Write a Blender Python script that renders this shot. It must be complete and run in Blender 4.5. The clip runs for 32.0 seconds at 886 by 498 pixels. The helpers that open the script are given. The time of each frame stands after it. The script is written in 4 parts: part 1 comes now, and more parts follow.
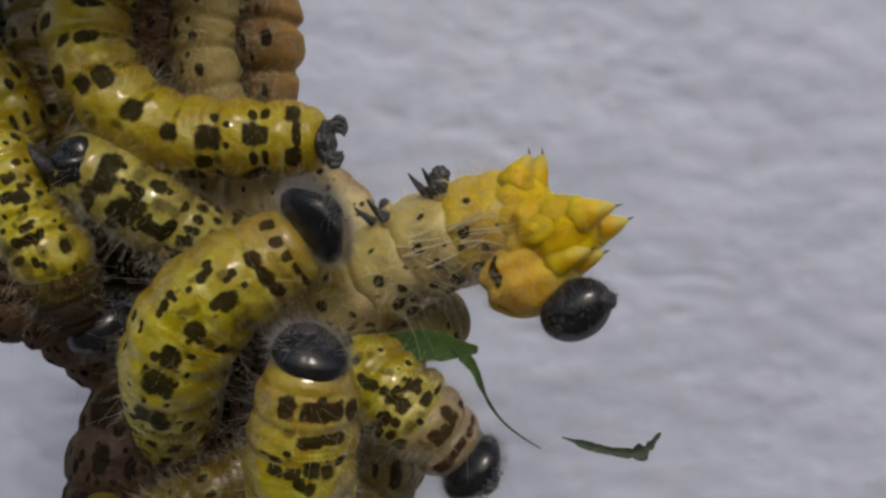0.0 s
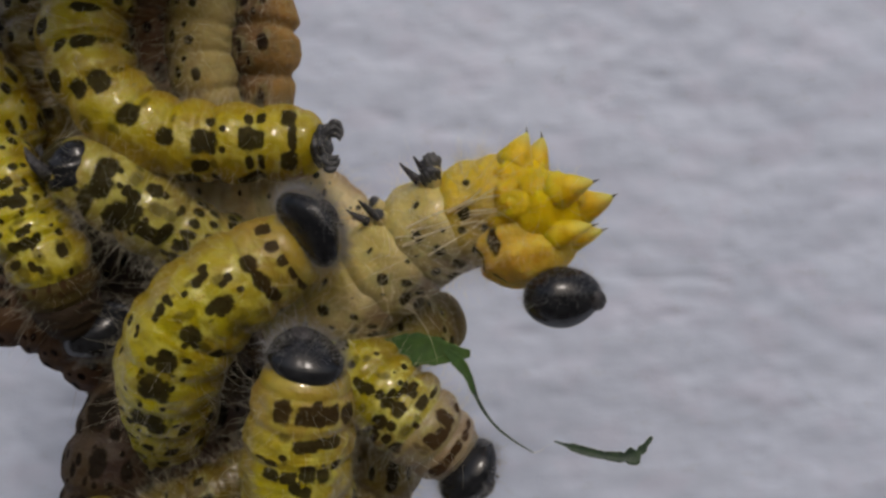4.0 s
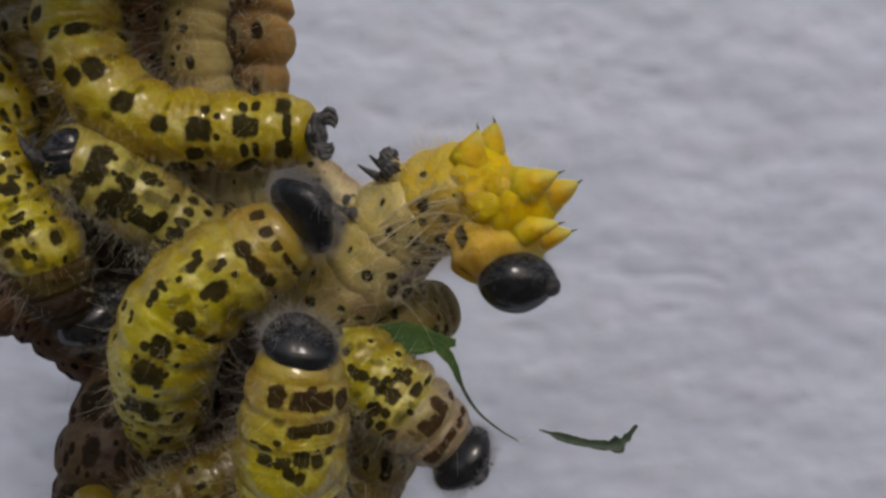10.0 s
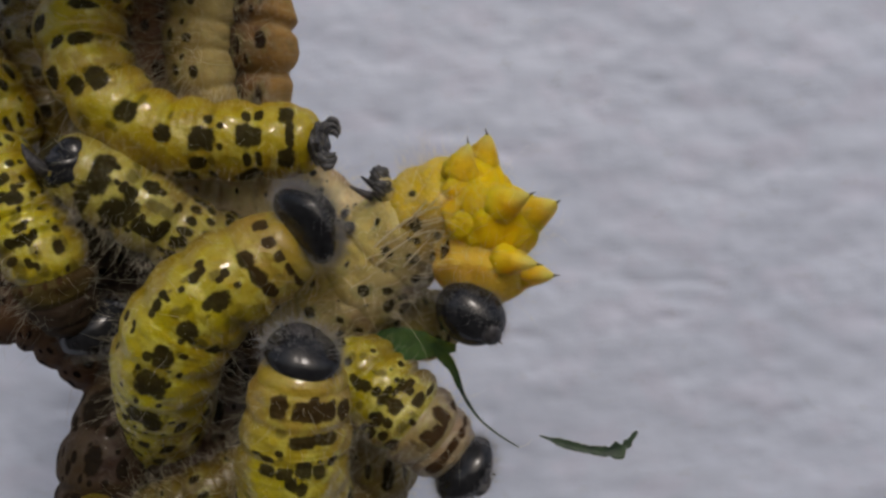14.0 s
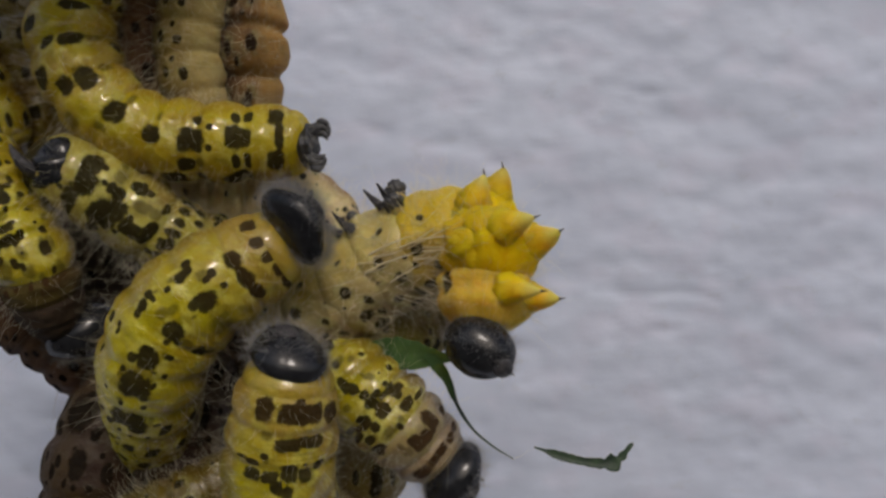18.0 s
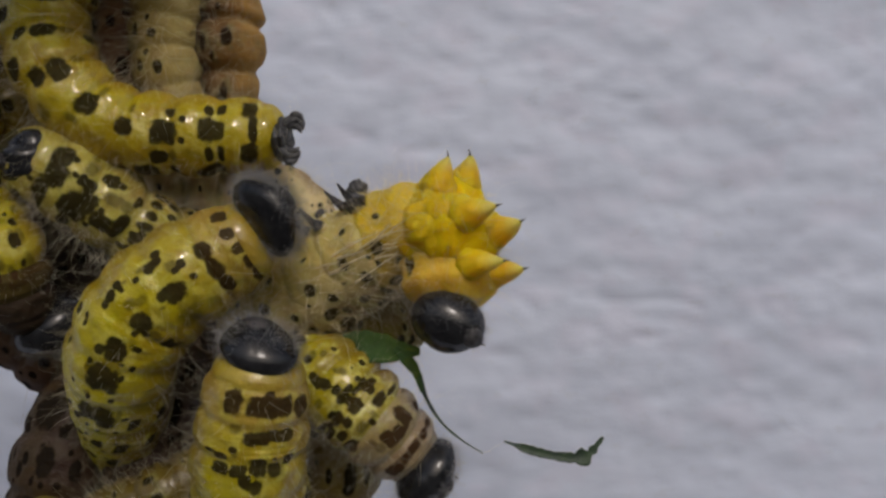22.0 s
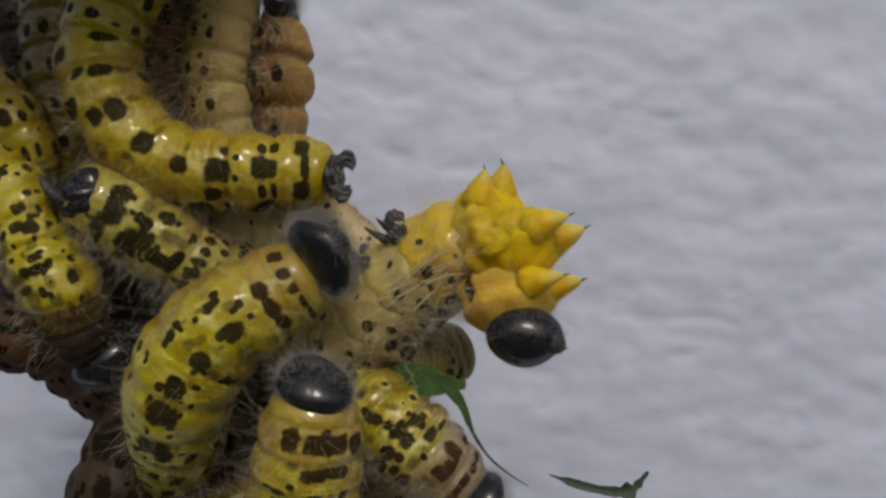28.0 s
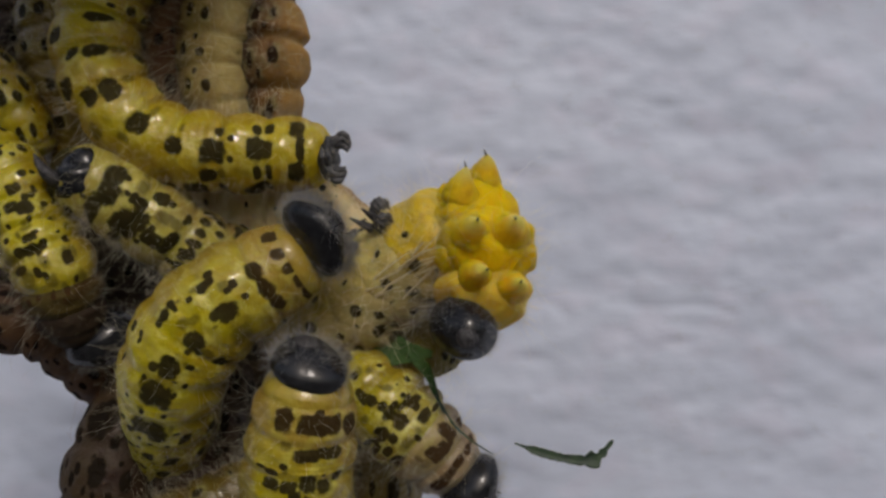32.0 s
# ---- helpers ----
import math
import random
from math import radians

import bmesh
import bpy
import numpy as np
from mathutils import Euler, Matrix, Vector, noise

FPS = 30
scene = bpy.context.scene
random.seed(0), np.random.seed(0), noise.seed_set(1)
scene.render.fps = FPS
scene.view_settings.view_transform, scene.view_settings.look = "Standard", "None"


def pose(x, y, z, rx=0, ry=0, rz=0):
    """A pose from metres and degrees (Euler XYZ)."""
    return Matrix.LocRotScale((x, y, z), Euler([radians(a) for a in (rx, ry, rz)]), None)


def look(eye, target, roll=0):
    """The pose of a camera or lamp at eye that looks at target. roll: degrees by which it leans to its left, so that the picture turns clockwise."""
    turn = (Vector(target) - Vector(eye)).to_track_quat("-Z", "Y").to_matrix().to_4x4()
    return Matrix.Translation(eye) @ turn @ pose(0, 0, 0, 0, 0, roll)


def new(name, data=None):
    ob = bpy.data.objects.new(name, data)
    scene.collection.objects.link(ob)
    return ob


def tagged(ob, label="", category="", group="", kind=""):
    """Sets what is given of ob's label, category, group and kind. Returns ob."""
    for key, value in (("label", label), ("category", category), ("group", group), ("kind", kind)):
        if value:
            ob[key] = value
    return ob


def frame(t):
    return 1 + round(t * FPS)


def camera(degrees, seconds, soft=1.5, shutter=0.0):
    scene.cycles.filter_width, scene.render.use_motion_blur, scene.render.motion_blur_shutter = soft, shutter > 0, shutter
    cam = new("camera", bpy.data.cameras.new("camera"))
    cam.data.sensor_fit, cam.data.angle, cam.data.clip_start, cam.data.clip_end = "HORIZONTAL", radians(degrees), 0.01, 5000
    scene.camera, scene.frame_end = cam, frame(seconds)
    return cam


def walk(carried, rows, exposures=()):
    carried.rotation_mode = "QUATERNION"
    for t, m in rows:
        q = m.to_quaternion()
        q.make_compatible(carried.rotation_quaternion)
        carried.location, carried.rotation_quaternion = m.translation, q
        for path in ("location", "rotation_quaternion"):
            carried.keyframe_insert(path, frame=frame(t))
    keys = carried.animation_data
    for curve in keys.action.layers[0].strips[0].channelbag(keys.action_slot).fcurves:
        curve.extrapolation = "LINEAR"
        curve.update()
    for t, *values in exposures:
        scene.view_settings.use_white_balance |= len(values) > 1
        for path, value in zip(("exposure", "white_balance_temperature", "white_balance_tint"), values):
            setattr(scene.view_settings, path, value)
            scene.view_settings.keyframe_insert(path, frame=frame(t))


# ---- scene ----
cam = camera(52.0, 32.0, soft=2.8)
EYE_Z = 1.2      # height of the first eye point; all places below are millimetres from there


def mm(x, y, z):
    return Vector((x, y, z)) * 0.001 + Vector((0, 0, EYE_Z))


# t, then millimetres x y z and degrees of pitch, roll, yaw
CAMERA_ROWS = [
    (0, 0.00, 0.01, 0.01, -0.01, 0.00, 0.00), (0.5, -0.07, -0.14, 0.47, -0.02, 0.03, 0.15), (1, -0.02, 0.15, 1.22, 0.02, -0.01, -0.12),
    (1.5, 0.08, 0.09, 1.53, 0.13, -0.00, -0.20), (2, 0.14, -0.03, 1.43, 0.16, 0.02, -0.17), (2.5, 0.34, -0.06, 0.90, 0.11, 0.00, -0.20),
    (4.5, 0.45, -0.21, 0.38, -0.02, 0.05, 0.04), (5, 0.56, -0.14, 0.78, 0.07, 0.02, -0.14), (5.5, 0.75, -0.13, 0.42, 0.23, -0.01, -0.23),
    (6, 0.79, -0.01, -0.97, 0.21, 0.01, -0.21), (6.5, 1.25, 0.09, -1.85, 0.15, -0.06, -0.28), (7, 0.53, -0.26, -1.63, 0.20, -0.10, -0.42),
    (7.5, 0.71, -0.16, -1.76, 0.09, -0.04, -0.15), (8, 0.59, -0.19, -1.63, 0.11, -0.06, -0.23), (8.5, 0.57, -0.14, -1.33, 0.13, -0.07, -0.34),
    (9, 0.61, -0.10, -0.09, 0.30, 0.03, -0.16), (9.5, 0.75, -0.06, -0.65, 0.51, 0.05, -0.22), (10, 0.32, -0.34, -1.40, 0.38, 0.04, -0.42),
    (10.5, 0.33, -0.23, -1.78, 0.31, 0.07, -0.13), (11, 0.65, -0.34, -2.56, -0.04, -0.02, -0.45), (11.5, 0.33, -0.33, -2.76, -0.11, -0.03, -0.55),
    (12, 0.16, -0.39, -2.18, 0.03, 0.10, -0.35), (12.5, 0.30, -0.28, -0.89, 0.41, 0.10, -0.25), (13, 0.46, 0.04, -0.74, 0.67, 0.03, -0.51),
    (13.5, 0.22, -0.13, -0.20, 0.81, 0.02, -0.44), (14, 0.30, -0.29, -0.67, 0.52, -0.08, -0.27), (14.5, 0.14, -0.20, -0.88, 0.41, -0.22, -0.16),
    (16.5, 0.91, 0.23, -0.22, 0.88, -0.17, -0.43), (17, 0.36, -0.22, -0.05, 1.08, -0.18, -0.68), (17.5, 0.54, 0.08, -1.78, 1.46, -0.41, -0.48),
    (18, 0.95, 0.23, -2.07, 1.65, -0.41, -0.52), (18.5, 1.92, 0.60, -3.89, 2.18, -0.44, -0.98), (19, 1.38, 0.42, -2.86, 2.24, -0.47, -0.97),
    (19.5, 1.56, 0.54, -2.83, 2.13, -0.44, -0.84), (20, 1.62, 0.41, -3.46, 2.05, -0.48, -0.90), (20.5, 1.59, 0.57, -2.56, 2.32, -0.46, -0.81),
    (21, 3.13, 1.38, -3.70, 2.40, -0.71, -1.16), (21.5, 2.83, 1.00, -4.37, 2.83, -0.57, -1.31), (22, 2.50, 0.95, -4.21, 2.76, -0.63, -1.13),
    (22.5, 2.26, 0.87, -4.17, 2.53, -0.60, -0.51), (23, 1.48, 0.67, -3.52, 2.37, -0.56, -0.27), (23.5, 1.32, 0.58, -3.08, 2.34, -0.60, -0.33),
    (24, 1.21, 0.68, -2.61, 2.65, -0.67, -0.48), (24.5, 1.84, 0.86, -2.30, 3.05, -0.51, -0.10), (25, 1.47, 0.87, -1.84, 3.44, -0.46, -0.67),
    (25.5, 1.23, 0.89, -1.69, 3.45, -0.37, -0.31), (26, 0.03, 0.04, -0.16, 3.09, -0.25, 0.39), (26.5, -0.25, 0.06, -0.74, 2.74, -0.40, 0.27),
    (28.5, -0.29, -0.37, -0.83, 2.70, -0.71, 0.18), (29, 0.23, -0.07, -0.89, 2.95, -0.72, 0.13), (29.5, 0.37, -0.24, -0.89, 2.88, -0.83, 0.12),
    (30, 0.11, -0.25, -1.55, 2.77, -0.61, 0.25), (30.5, -0.16, -0.23, -1.46, 2.51, -0.62, -0.09), (31, -0.33, -0.37, -1.61, 2.27, -0.77, -0.15),
    (31.5, 0.16, -0.38, -2.03, 2.24, -0.84, -0.00), (32, 0.21, -0.22, -1.70, 2.17, -0.93, 0.16),
]
walk(cam, [(t, Matrix.Translation(mm(x, y, z)) @ pose(0, 0, 0, 90 + rx, ry, rz)) for t, x, y, z, rx, ry, rz in CAMERA_ROWS],
     exposures=[(0, 0.0), (32, 0.0)])

# ---- light: open shade under a bright, veiled sky ----
world = bpy.data.worlds.new("sky")
scene.world = world
world.use_nodes = True
wn = world.node_tree.nodes
sky = wn.new("ShaderNodeTexSky")
sky.sky_type = "NISHITA"
sky.sun_disc = False
sky.sun_elevation = radians(39)
sky.sun_rotation = radians(172)
sky.dust_density = 4.0
world.node_tree.links.new(sky.outputs[0], wn["Background"].inputs[0])
wn["Background"].inputs[1].default_value = 0.067
sun = new("sun", bpy.data.lights.new("sun", "SUN"))
sun.data.energy = 0.72
sun.data.angle = radians(10)
sun.data.color = (1.055, 0.97, 0.91)
sun.matrix_world = look((0.28, -2.0, 3.85), (0, 0, 2.2))


# ---- materials ----
def nodes_of(name):
    m = bpy.data.materials.new(name)
    m.use_nodes = True
    nt = m.node_tree
    return m, nt, nt.nodes["Principled BSDF"]


def noise_node(nt, scale, detail=3.0, rough=0.55, coord="Object", stretch=None):
    tc = nt.nodes.new("ShaderNodeTexCoord")
    n = nt.nodes.new("ShaderNodeTexNoise")
    n.inputs["Scale"].default_value = scale
    n.inputs["Detail"].default_value = detail
    n.inputs["Roughness"].default_value = rough
    if stretch:
        mp = nt.nodes.new("ShaderNodeMapping")
        mp.inputs["Scale"].default_value = stretch
        nt.links.new(tc.outputs[coord], mp.inputs[0])
        nt.links.new(mp.outputs[0], n.inputs["Vector"])
    else:
        nt.links.new(tc.outputs[coord], n.inputs["Vector"])
    return n.outputs["Fac"]


def ramp(nt, value, lo, hi):
    r = nt.nodes.new("ShaderNodeMapRange")
    r.inputs["From Min"].default_value = lo
    r.inputs["From Max"].default_value = hi
    r.interpolation_type = "SMOOTHSTEP"
    nt.links.new(value, r.inputs["Value"])
    return r.outputs["Result"]


def mix(nt, fac, a, b):
    m = nt.nodes.new("ShaderNodeMix")
    m.data_type = "RGBA"
    if isinstance(fac, float):
        m.inputs[0].default_value = fac
    else:
        nt.links.new(fac, m.inputs[0])
    for k, v in ((6, a), (7, b)):
        if isinstance(v, tuple):
            m.inputs[k].default_value = (*v, 1)
        else:
            nt.links.new(v, m.inputs[k])
    return m.outputs[2]


def arith(nt, op, a, b):
    m = nt.nodes.new("ShaderNodeMath")
    m.operation = op
    for k, v in ((0, a), (1, b)):
        if isinstance(v, (int, float)):
            m.inputs[k].default_value = v
        else:
            nt.links.new(v, m.inputs[k])
    return m.outputs[0]


def attribute(nt, name):
    a = nt.nodes.new("ShaderNodeAttribute")
    a.attribute_name = name
    return a.outputs["Fac"]


def bump(nt, shader, height, strength, distance):
    b = nt.nodes.new("ShaderNodeBump")
    b.inputs["Strength"].default_value = strength
    b.inputs["Distance"].default_value = distance
    nt.links.new(height, b.inputs["Height"])
    nt.links.new(b.outputs[0], shader.inputs["Normal"])


def facing_gloss(nt):
    """Gloss that fades where the downy surface turns away."""
    lw = nt.nodes.new("ShaderNodeLayerWeight")
    lw.inputs["Blend"].default_value = 0.5
    return arith(nt, "SUBTRACT", 1.0, ramp(nt, lw.outputs["Facing"], 0.45, 0.8))


def skin(name, back, flank, belly, fore, spot, gloss=0.24, waxy=0.3, coat=0.75, fleck=0.75, mottle=1.0, sheen=(0.3, 0.75)):
    """Caterpillar skin: back, flank, belly and collar colours, with dark blotches."""
    m, nt, p = nodes_of(name)
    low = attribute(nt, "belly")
    patch = noise_node(nt, 150, 3, 0.6)
    blotch = noise_node(nt, 380, 4, 0.62)
    grain = noise_node(nt, 1500, 4, 0.6)
    cloud = noise_node(nt, 700, 4, 0.65)
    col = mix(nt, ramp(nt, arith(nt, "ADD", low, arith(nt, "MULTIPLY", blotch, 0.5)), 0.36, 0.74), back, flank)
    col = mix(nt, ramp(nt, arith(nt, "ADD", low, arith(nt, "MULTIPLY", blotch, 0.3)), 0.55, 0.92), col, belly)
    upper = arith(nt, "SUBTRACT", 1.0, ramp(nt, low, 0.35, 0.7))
    # ochre clouds, paler translucent patches, fine pale grain
    ochre = tuple(c * k for c, k in zip(back, (0.68, 0.52, 0.9)))
    col = mix(nt, arith(nt, "MULTIPLY", ramp(nt, patch, 0.44, 0.68), arith(nt, "MULTIPLY", upper, 0.7 * mottle)), col, ochre)
    umber = tuple(c * k for c, k in zip(back, (0.48, 0.36, 0.9)))
    col = mix(nt, arith(nt, "MULTIPLY", ramp(nt, blotch, 0.54, 0.74), arith(nt, "MULTIPLY", upper, 0.55 * mottle)), col, umber)
    pale = tuple(min(0.9, c * 0.95 + 0.07 * fleck) for c in back)
    col = mix(nt, arith(nt, "MULTIPLY", ramp(nt, grain, 0.5, 0.72), 0.4), col, pale)
    light = tuple(min(0.66, c * 0.82 + k * 1.1 * fleck) for c, k in zip(back, (0.22, 0.23, 0.11)))
    hoop = arith(nt, "MULTIPLY", attribute(nt, "band"), ramp(nt, cloud, 0.4, 0.62))
    col = mix(nt, arith(nt, "MULTIPLY", hoop, 0.4 * fleck), col, light)
    col = mix(nt, attribute(nt, "fore"), col, mix(nt, ramp(nt, blotch, 0.4, 0.66), fore, tuple(c * k for c, k in zip(fore, (0.82, 0.74, 0.7)))))
    edge = noise_node(nt, 1100, 4, 0.65)
    ragged = arith(nt, "MULTIPLY", arith(nt, "SUBTRACT", edge, 0.5), 1.1)
    mark = arith(nt, "ADD", attribute(nt, "mark"), ragged)
    weak = arith(nt, "ADD", arith(nt, "SUBTRACT", attribute(nt, "faint"), 1.0), ragged)
    dark = arith(nt, "MAXIMUM", ramp(nt, mark, -0.17, 0.15), arith(nt, "MULTIPLY", ramp(nt, weak, -0.3, 0.4), 0.62))
    near = arith(nt, "MULTIPLY", ramp(nt, mark, -1.0, -0.5), ramp(nt, cloud, 0.48, 0.57))
    col = mix(nt, arith(nt, "MULTIPLY", arith(nt, "MULTIPLY", near, arith(nt, "SUBTRACT", 1.0, attribute(nt, "fore"))), 0.75 * fleck), col, light)
    thin = mix(nt, ramp(nt, blotch, 0.45, 0.7), spot, tuple(c * 1.5 + 0.03 * d for c, d in zip(spot, back)))
    col = mix(nt, arith(nt, "MULTIPLY", dark, 0.97), col, mix(nt, attribute(nt, "fore"), thin, (0.06, 0.031, 0.014)))
    nt.links.new(col, p.inputs["Base Color"])
    p.inputs["Subsurface Weight"].default_value = waxy
    p.inputs["Subsurface Radius"].default_value = (1.0, 0.6, 0.2)
    p.inputs["Subsurface Scale"].default_value = 0.0028 if waxy > 0.45 else 0.0014
    rough = nt.nodes.new("ShaderNodeMapRange")
    rough.inputs["To Min"].default_value = gloss
    rough.inputs["To Max"].default_value = gloss + 0.22
    nt.links.new(grain, rough.inputs["Value"])
    nt.links.new(arith(nt, "ADD", rough.outputs[0], arith(nt, "MULTIPLY", dark, 0.25)), p.inputs["Roughness"])
    wet = arith(nt, "MULTIPLY", arith(nt, "SUBTRACT", 1.0, arith(nt, "MULTIPLY", dark, 0.96)), arith(nt, "SUBTRACT", 1.0, ramp(nt, low, *sheen)))
    wet = arith(nt, "MULTIPLY", wet, facing_gloss(nt))
    nt.links.new(arith(nt, "MULTIPLY", wet, coat), p.inputs["Coat Weight"])
    nt.links.new(arith(nt, "ADD", arith(nt, "MULTIPLY", wet, 0.24), 0.05), p.inputs["Specular IOR Level"])
    p.inputs["Coat Roughness"].default_value = 0.05
    bump(nt, p, arith(nt, "ADD", grain, arith(nt, "MULTIPLY", cloud, 2.2)), 0.5, 0.0003)
    ripple = nt.nodes.new("ShaderNodeBump")
    ripple.inputs["Strength"].default_value = 0.35
    ripple.inputs["Distance"].default_value = 0.0004
    nt.links.new(noise_node(nt, 640, 3), ripple.inputs["Height"])
    nt.links.new(ripple.outputs[0], p.inputs["Coat Normal"])
    return m


def plain(name, col, other, scale, rough=0.4, height=0.0002, strength=0.3, waxy=0.0):
    m, nt, p = nodes_of(name)
    n = noise_node(nt, scale, 4, 0.6)
    nt.links.new(mix(nt, ramp(nt, n, 0.35, 0.7), col, other), p.inputs["Base Color"])
    p.inputs["Roughness"].default_value = rough
    nt.links.new(arith(nt, "ADD", arith(nt, "MULTIPLY", facing_gloss(nt), 0.48), 0.02), p.inputs["Specular IOR Level"])
    p.inputs["Subsurface Weight"].default_value = waxy
    p.inputs["Subsurface Scale"].default_value = 0.0025
    p.inputs["Subsurface Radius"].default_value = (1.0, 0.7, 0.2)
    bump(nt, p, n, strength, height)
    return m


def hair_skin(name, col, other):
    """Fine hair that lets light through."""
    m, nt, p = nodes_of(name)
    col = mix(nt, ramp(nt, noise_node(nt, 500, 3, 0.6), 0.35, 0.7), col, other)
    front, through_light, both = nt.nodes.new("ShaderNodeBsdfDiffuse"), nt.nodes.new("ShaderNodeBsdfTranslucent"), nt.nodes.new("ShaderNodeMixShader")
    for n in (front, through_light):
        nt.links.new(col, n.inputs["Color"])
    both.inputs[0].default_value = 0.5
    nt.links.new(front.outputs[0], both.inputs[1])
    nt.links.new(through_light.outputs[0], both.inputs[2])
    nt.links.new(both.outputs[0], nt.nodes["Material Output"].inputs["Surface"])
    nt.nodes.remove(p)
    return m


def leg_skin():
    """Golden, waxy leg that pales towards its tip."""
    m, nt, p = nodes_of("yellow_leg")
    n = noise_node(nt, 420, 4, 0.6)
    col = mix(nt, ramp(nt, n, 0.35, 0.7), (0.84, 0.58, 0.008), (0.66, 0.40, 0.006))
    col = mix(nt, arith(nt, "MULTIPLY", ramp(nt, attribute(nt, "tip"), 0.45, 0.95), 0.75), col, (0.58, 0.53, 0.17))
    nt.links.new(col, p.inputs["Base Color"])
    p.inputs["Roughness"].default_value = 0.5
    p.inputs["Specular IOR Level"].default_value = 0.3
    p.inputs["Subsurface Weight"].default_value = 0.85
    p.inputs["Subsurface Scale"].default_value = 0.0028
    p.inputs["Subsurface Radius"].default_value = (1.0, 0.75, 0.2)
    bump(nt, p, n, 0.8, 0.0006)
    return m


DARK = (0.024, 0.019, 0.008)
# yellow skins: brown flank and belly mix pigment with painted occlusion shade
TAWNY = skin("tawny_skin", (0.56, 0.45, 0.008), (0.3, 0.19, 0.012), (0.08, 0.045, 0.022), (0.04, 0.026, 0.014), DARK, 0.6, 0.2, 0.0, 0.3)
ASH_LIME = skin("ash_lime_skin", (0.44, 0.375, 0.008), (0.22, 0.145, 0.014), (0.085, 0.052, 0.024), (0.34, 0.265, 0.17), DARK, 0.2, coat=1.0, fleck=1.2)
# olive yellow, darkened further for the shade at the pile's foot
SHADED_OLIVE = skin("shaded_olive_skin", (0.15, 0.113, 0.007), (0.095, 0.062, 0.011), (0.07, 0.042, 0.02), (0.4, 0.25, 0.06), DARK)
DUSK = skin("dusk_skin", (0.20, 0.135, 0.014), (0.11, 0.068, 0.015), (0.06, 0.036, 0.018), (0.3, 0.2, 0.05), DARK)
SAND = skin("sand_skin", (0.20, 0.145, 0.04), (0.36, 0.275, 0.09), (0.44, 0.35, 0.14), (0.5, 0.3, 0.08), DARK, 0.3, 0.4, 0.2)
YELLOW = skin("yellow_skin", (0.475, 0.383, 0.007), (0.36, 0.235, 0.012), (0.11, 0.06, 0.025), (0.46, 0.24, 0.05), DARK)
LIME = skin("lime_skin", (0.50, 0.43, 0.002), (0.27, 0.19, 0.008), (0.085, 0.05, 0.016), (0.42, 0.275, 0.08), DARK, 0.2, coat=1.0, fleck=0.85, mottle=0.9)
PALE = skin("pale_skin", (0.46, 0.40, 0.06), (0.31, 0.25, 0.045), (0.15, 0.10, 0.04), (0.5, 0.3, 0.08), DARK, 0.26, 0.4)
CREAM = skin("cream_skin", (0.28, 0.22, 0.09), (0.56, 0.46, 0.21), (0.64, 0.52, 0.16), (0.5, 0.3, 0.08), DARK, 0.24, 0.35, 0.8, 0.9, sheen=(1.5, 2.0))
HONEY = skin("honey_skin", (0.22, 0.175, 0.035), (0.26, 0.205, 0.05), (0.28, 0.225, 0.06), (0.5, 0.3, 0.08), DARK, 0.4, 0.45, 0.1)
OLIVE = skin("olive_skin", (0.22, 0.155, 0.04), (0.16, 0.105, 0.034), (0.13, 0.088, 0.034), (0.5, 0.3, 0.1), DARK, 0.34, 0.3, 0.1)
# the brown skins from here on are darkened to hold the pile's inner shade
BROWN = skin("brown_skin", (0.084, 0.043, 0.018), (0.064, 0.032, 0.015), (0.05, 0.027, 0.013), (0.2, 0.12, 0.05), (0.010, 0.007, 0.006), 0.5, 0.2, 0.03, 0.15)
ASHEN = skin("ashen_skin", (0.30, 0.2, 0.08), (0.62, 0.49, 0.24), (0.78, 0.67, 0.40), (0.5, 0.3, 0.08), (0.03, 0.028, 0.024), 0.3, 0.4, 0.15)
SHADED_UMBER = skin("shaded_umber_skin", (0.15, 0.08, 0.032), (0.12, 0.064, 0.027), (0.13, 0.07, 0.03), (0.2, 0.12, 0.05), (0.014, 0.009, 0.007), 0.45, 0.3, 0.05, 0.15)
SHADED_BROWN = skin("shaded_brown_skin", (0.052, 0.032, 0.014), (0.037, 0.022, 0.011), (0.028, 0.017, 0.009), (0.2, 0.12, 0.05), (0.012, 0.009, 0.006), 0.42, 0.3, 0.05, 0.15)
DEEP_SHADE = skin("deep_shade_skin", (0.03, 0.018, 0.010), (0.024, 0.014, 0.009), (0.02, 0.012, 0.008), (0.2, 0.12, 0.05), (0.006, 0.005, 0.004), 0.5, 0.1, 0.02, 0.15)
AMBER = skin("amber_skin", (0.06, 0.032, 0.018), (0.22, 0.125, 0.04), (0.36, 0.215, 0.07), (0.3, 0.15, 0.05), (0.02, 0.012, 0.008), 0.4, 0.5, 0.1)
STRAW = skin("straw_skin", (0.42, 0.31, 0.10), (0.64, 0.46, 0.06), (0.70, 0.50, 0.01), (0.5, 0.3, 0.08), DARK, 0.3, 0.4, 0.5, 0.6, 0.5, sheen=(1.5, 2.0))
GOLD = skin("gold_skin", (0.76, 0.49, 0.005), (0.74, 0.48, 0.005), (0.78, 0.51, 0.005), (0.86, 0.54, 0.12), DARK, 0.42, 0.7, 0.12, 0.4, 0.3)
HEAD_BLACK = plain("black_head", (0.014, 0.0145, 0.017), (0.026, 0.027, 0.03), 1000, 0.2, 0.0002, 0.12)
CLAW_BLACK = plain("black_claw", (0.016, 0.015, 0.016), (0.085, 0.08, 0.085), 2600, 0.42, 0.0003, 0.7)
LEG_GOLD = leg_skin()
HAIR = hair_skin("pale_hair", (0.96, 0.92, 0.78), (0.88, 0.80, 0.58))
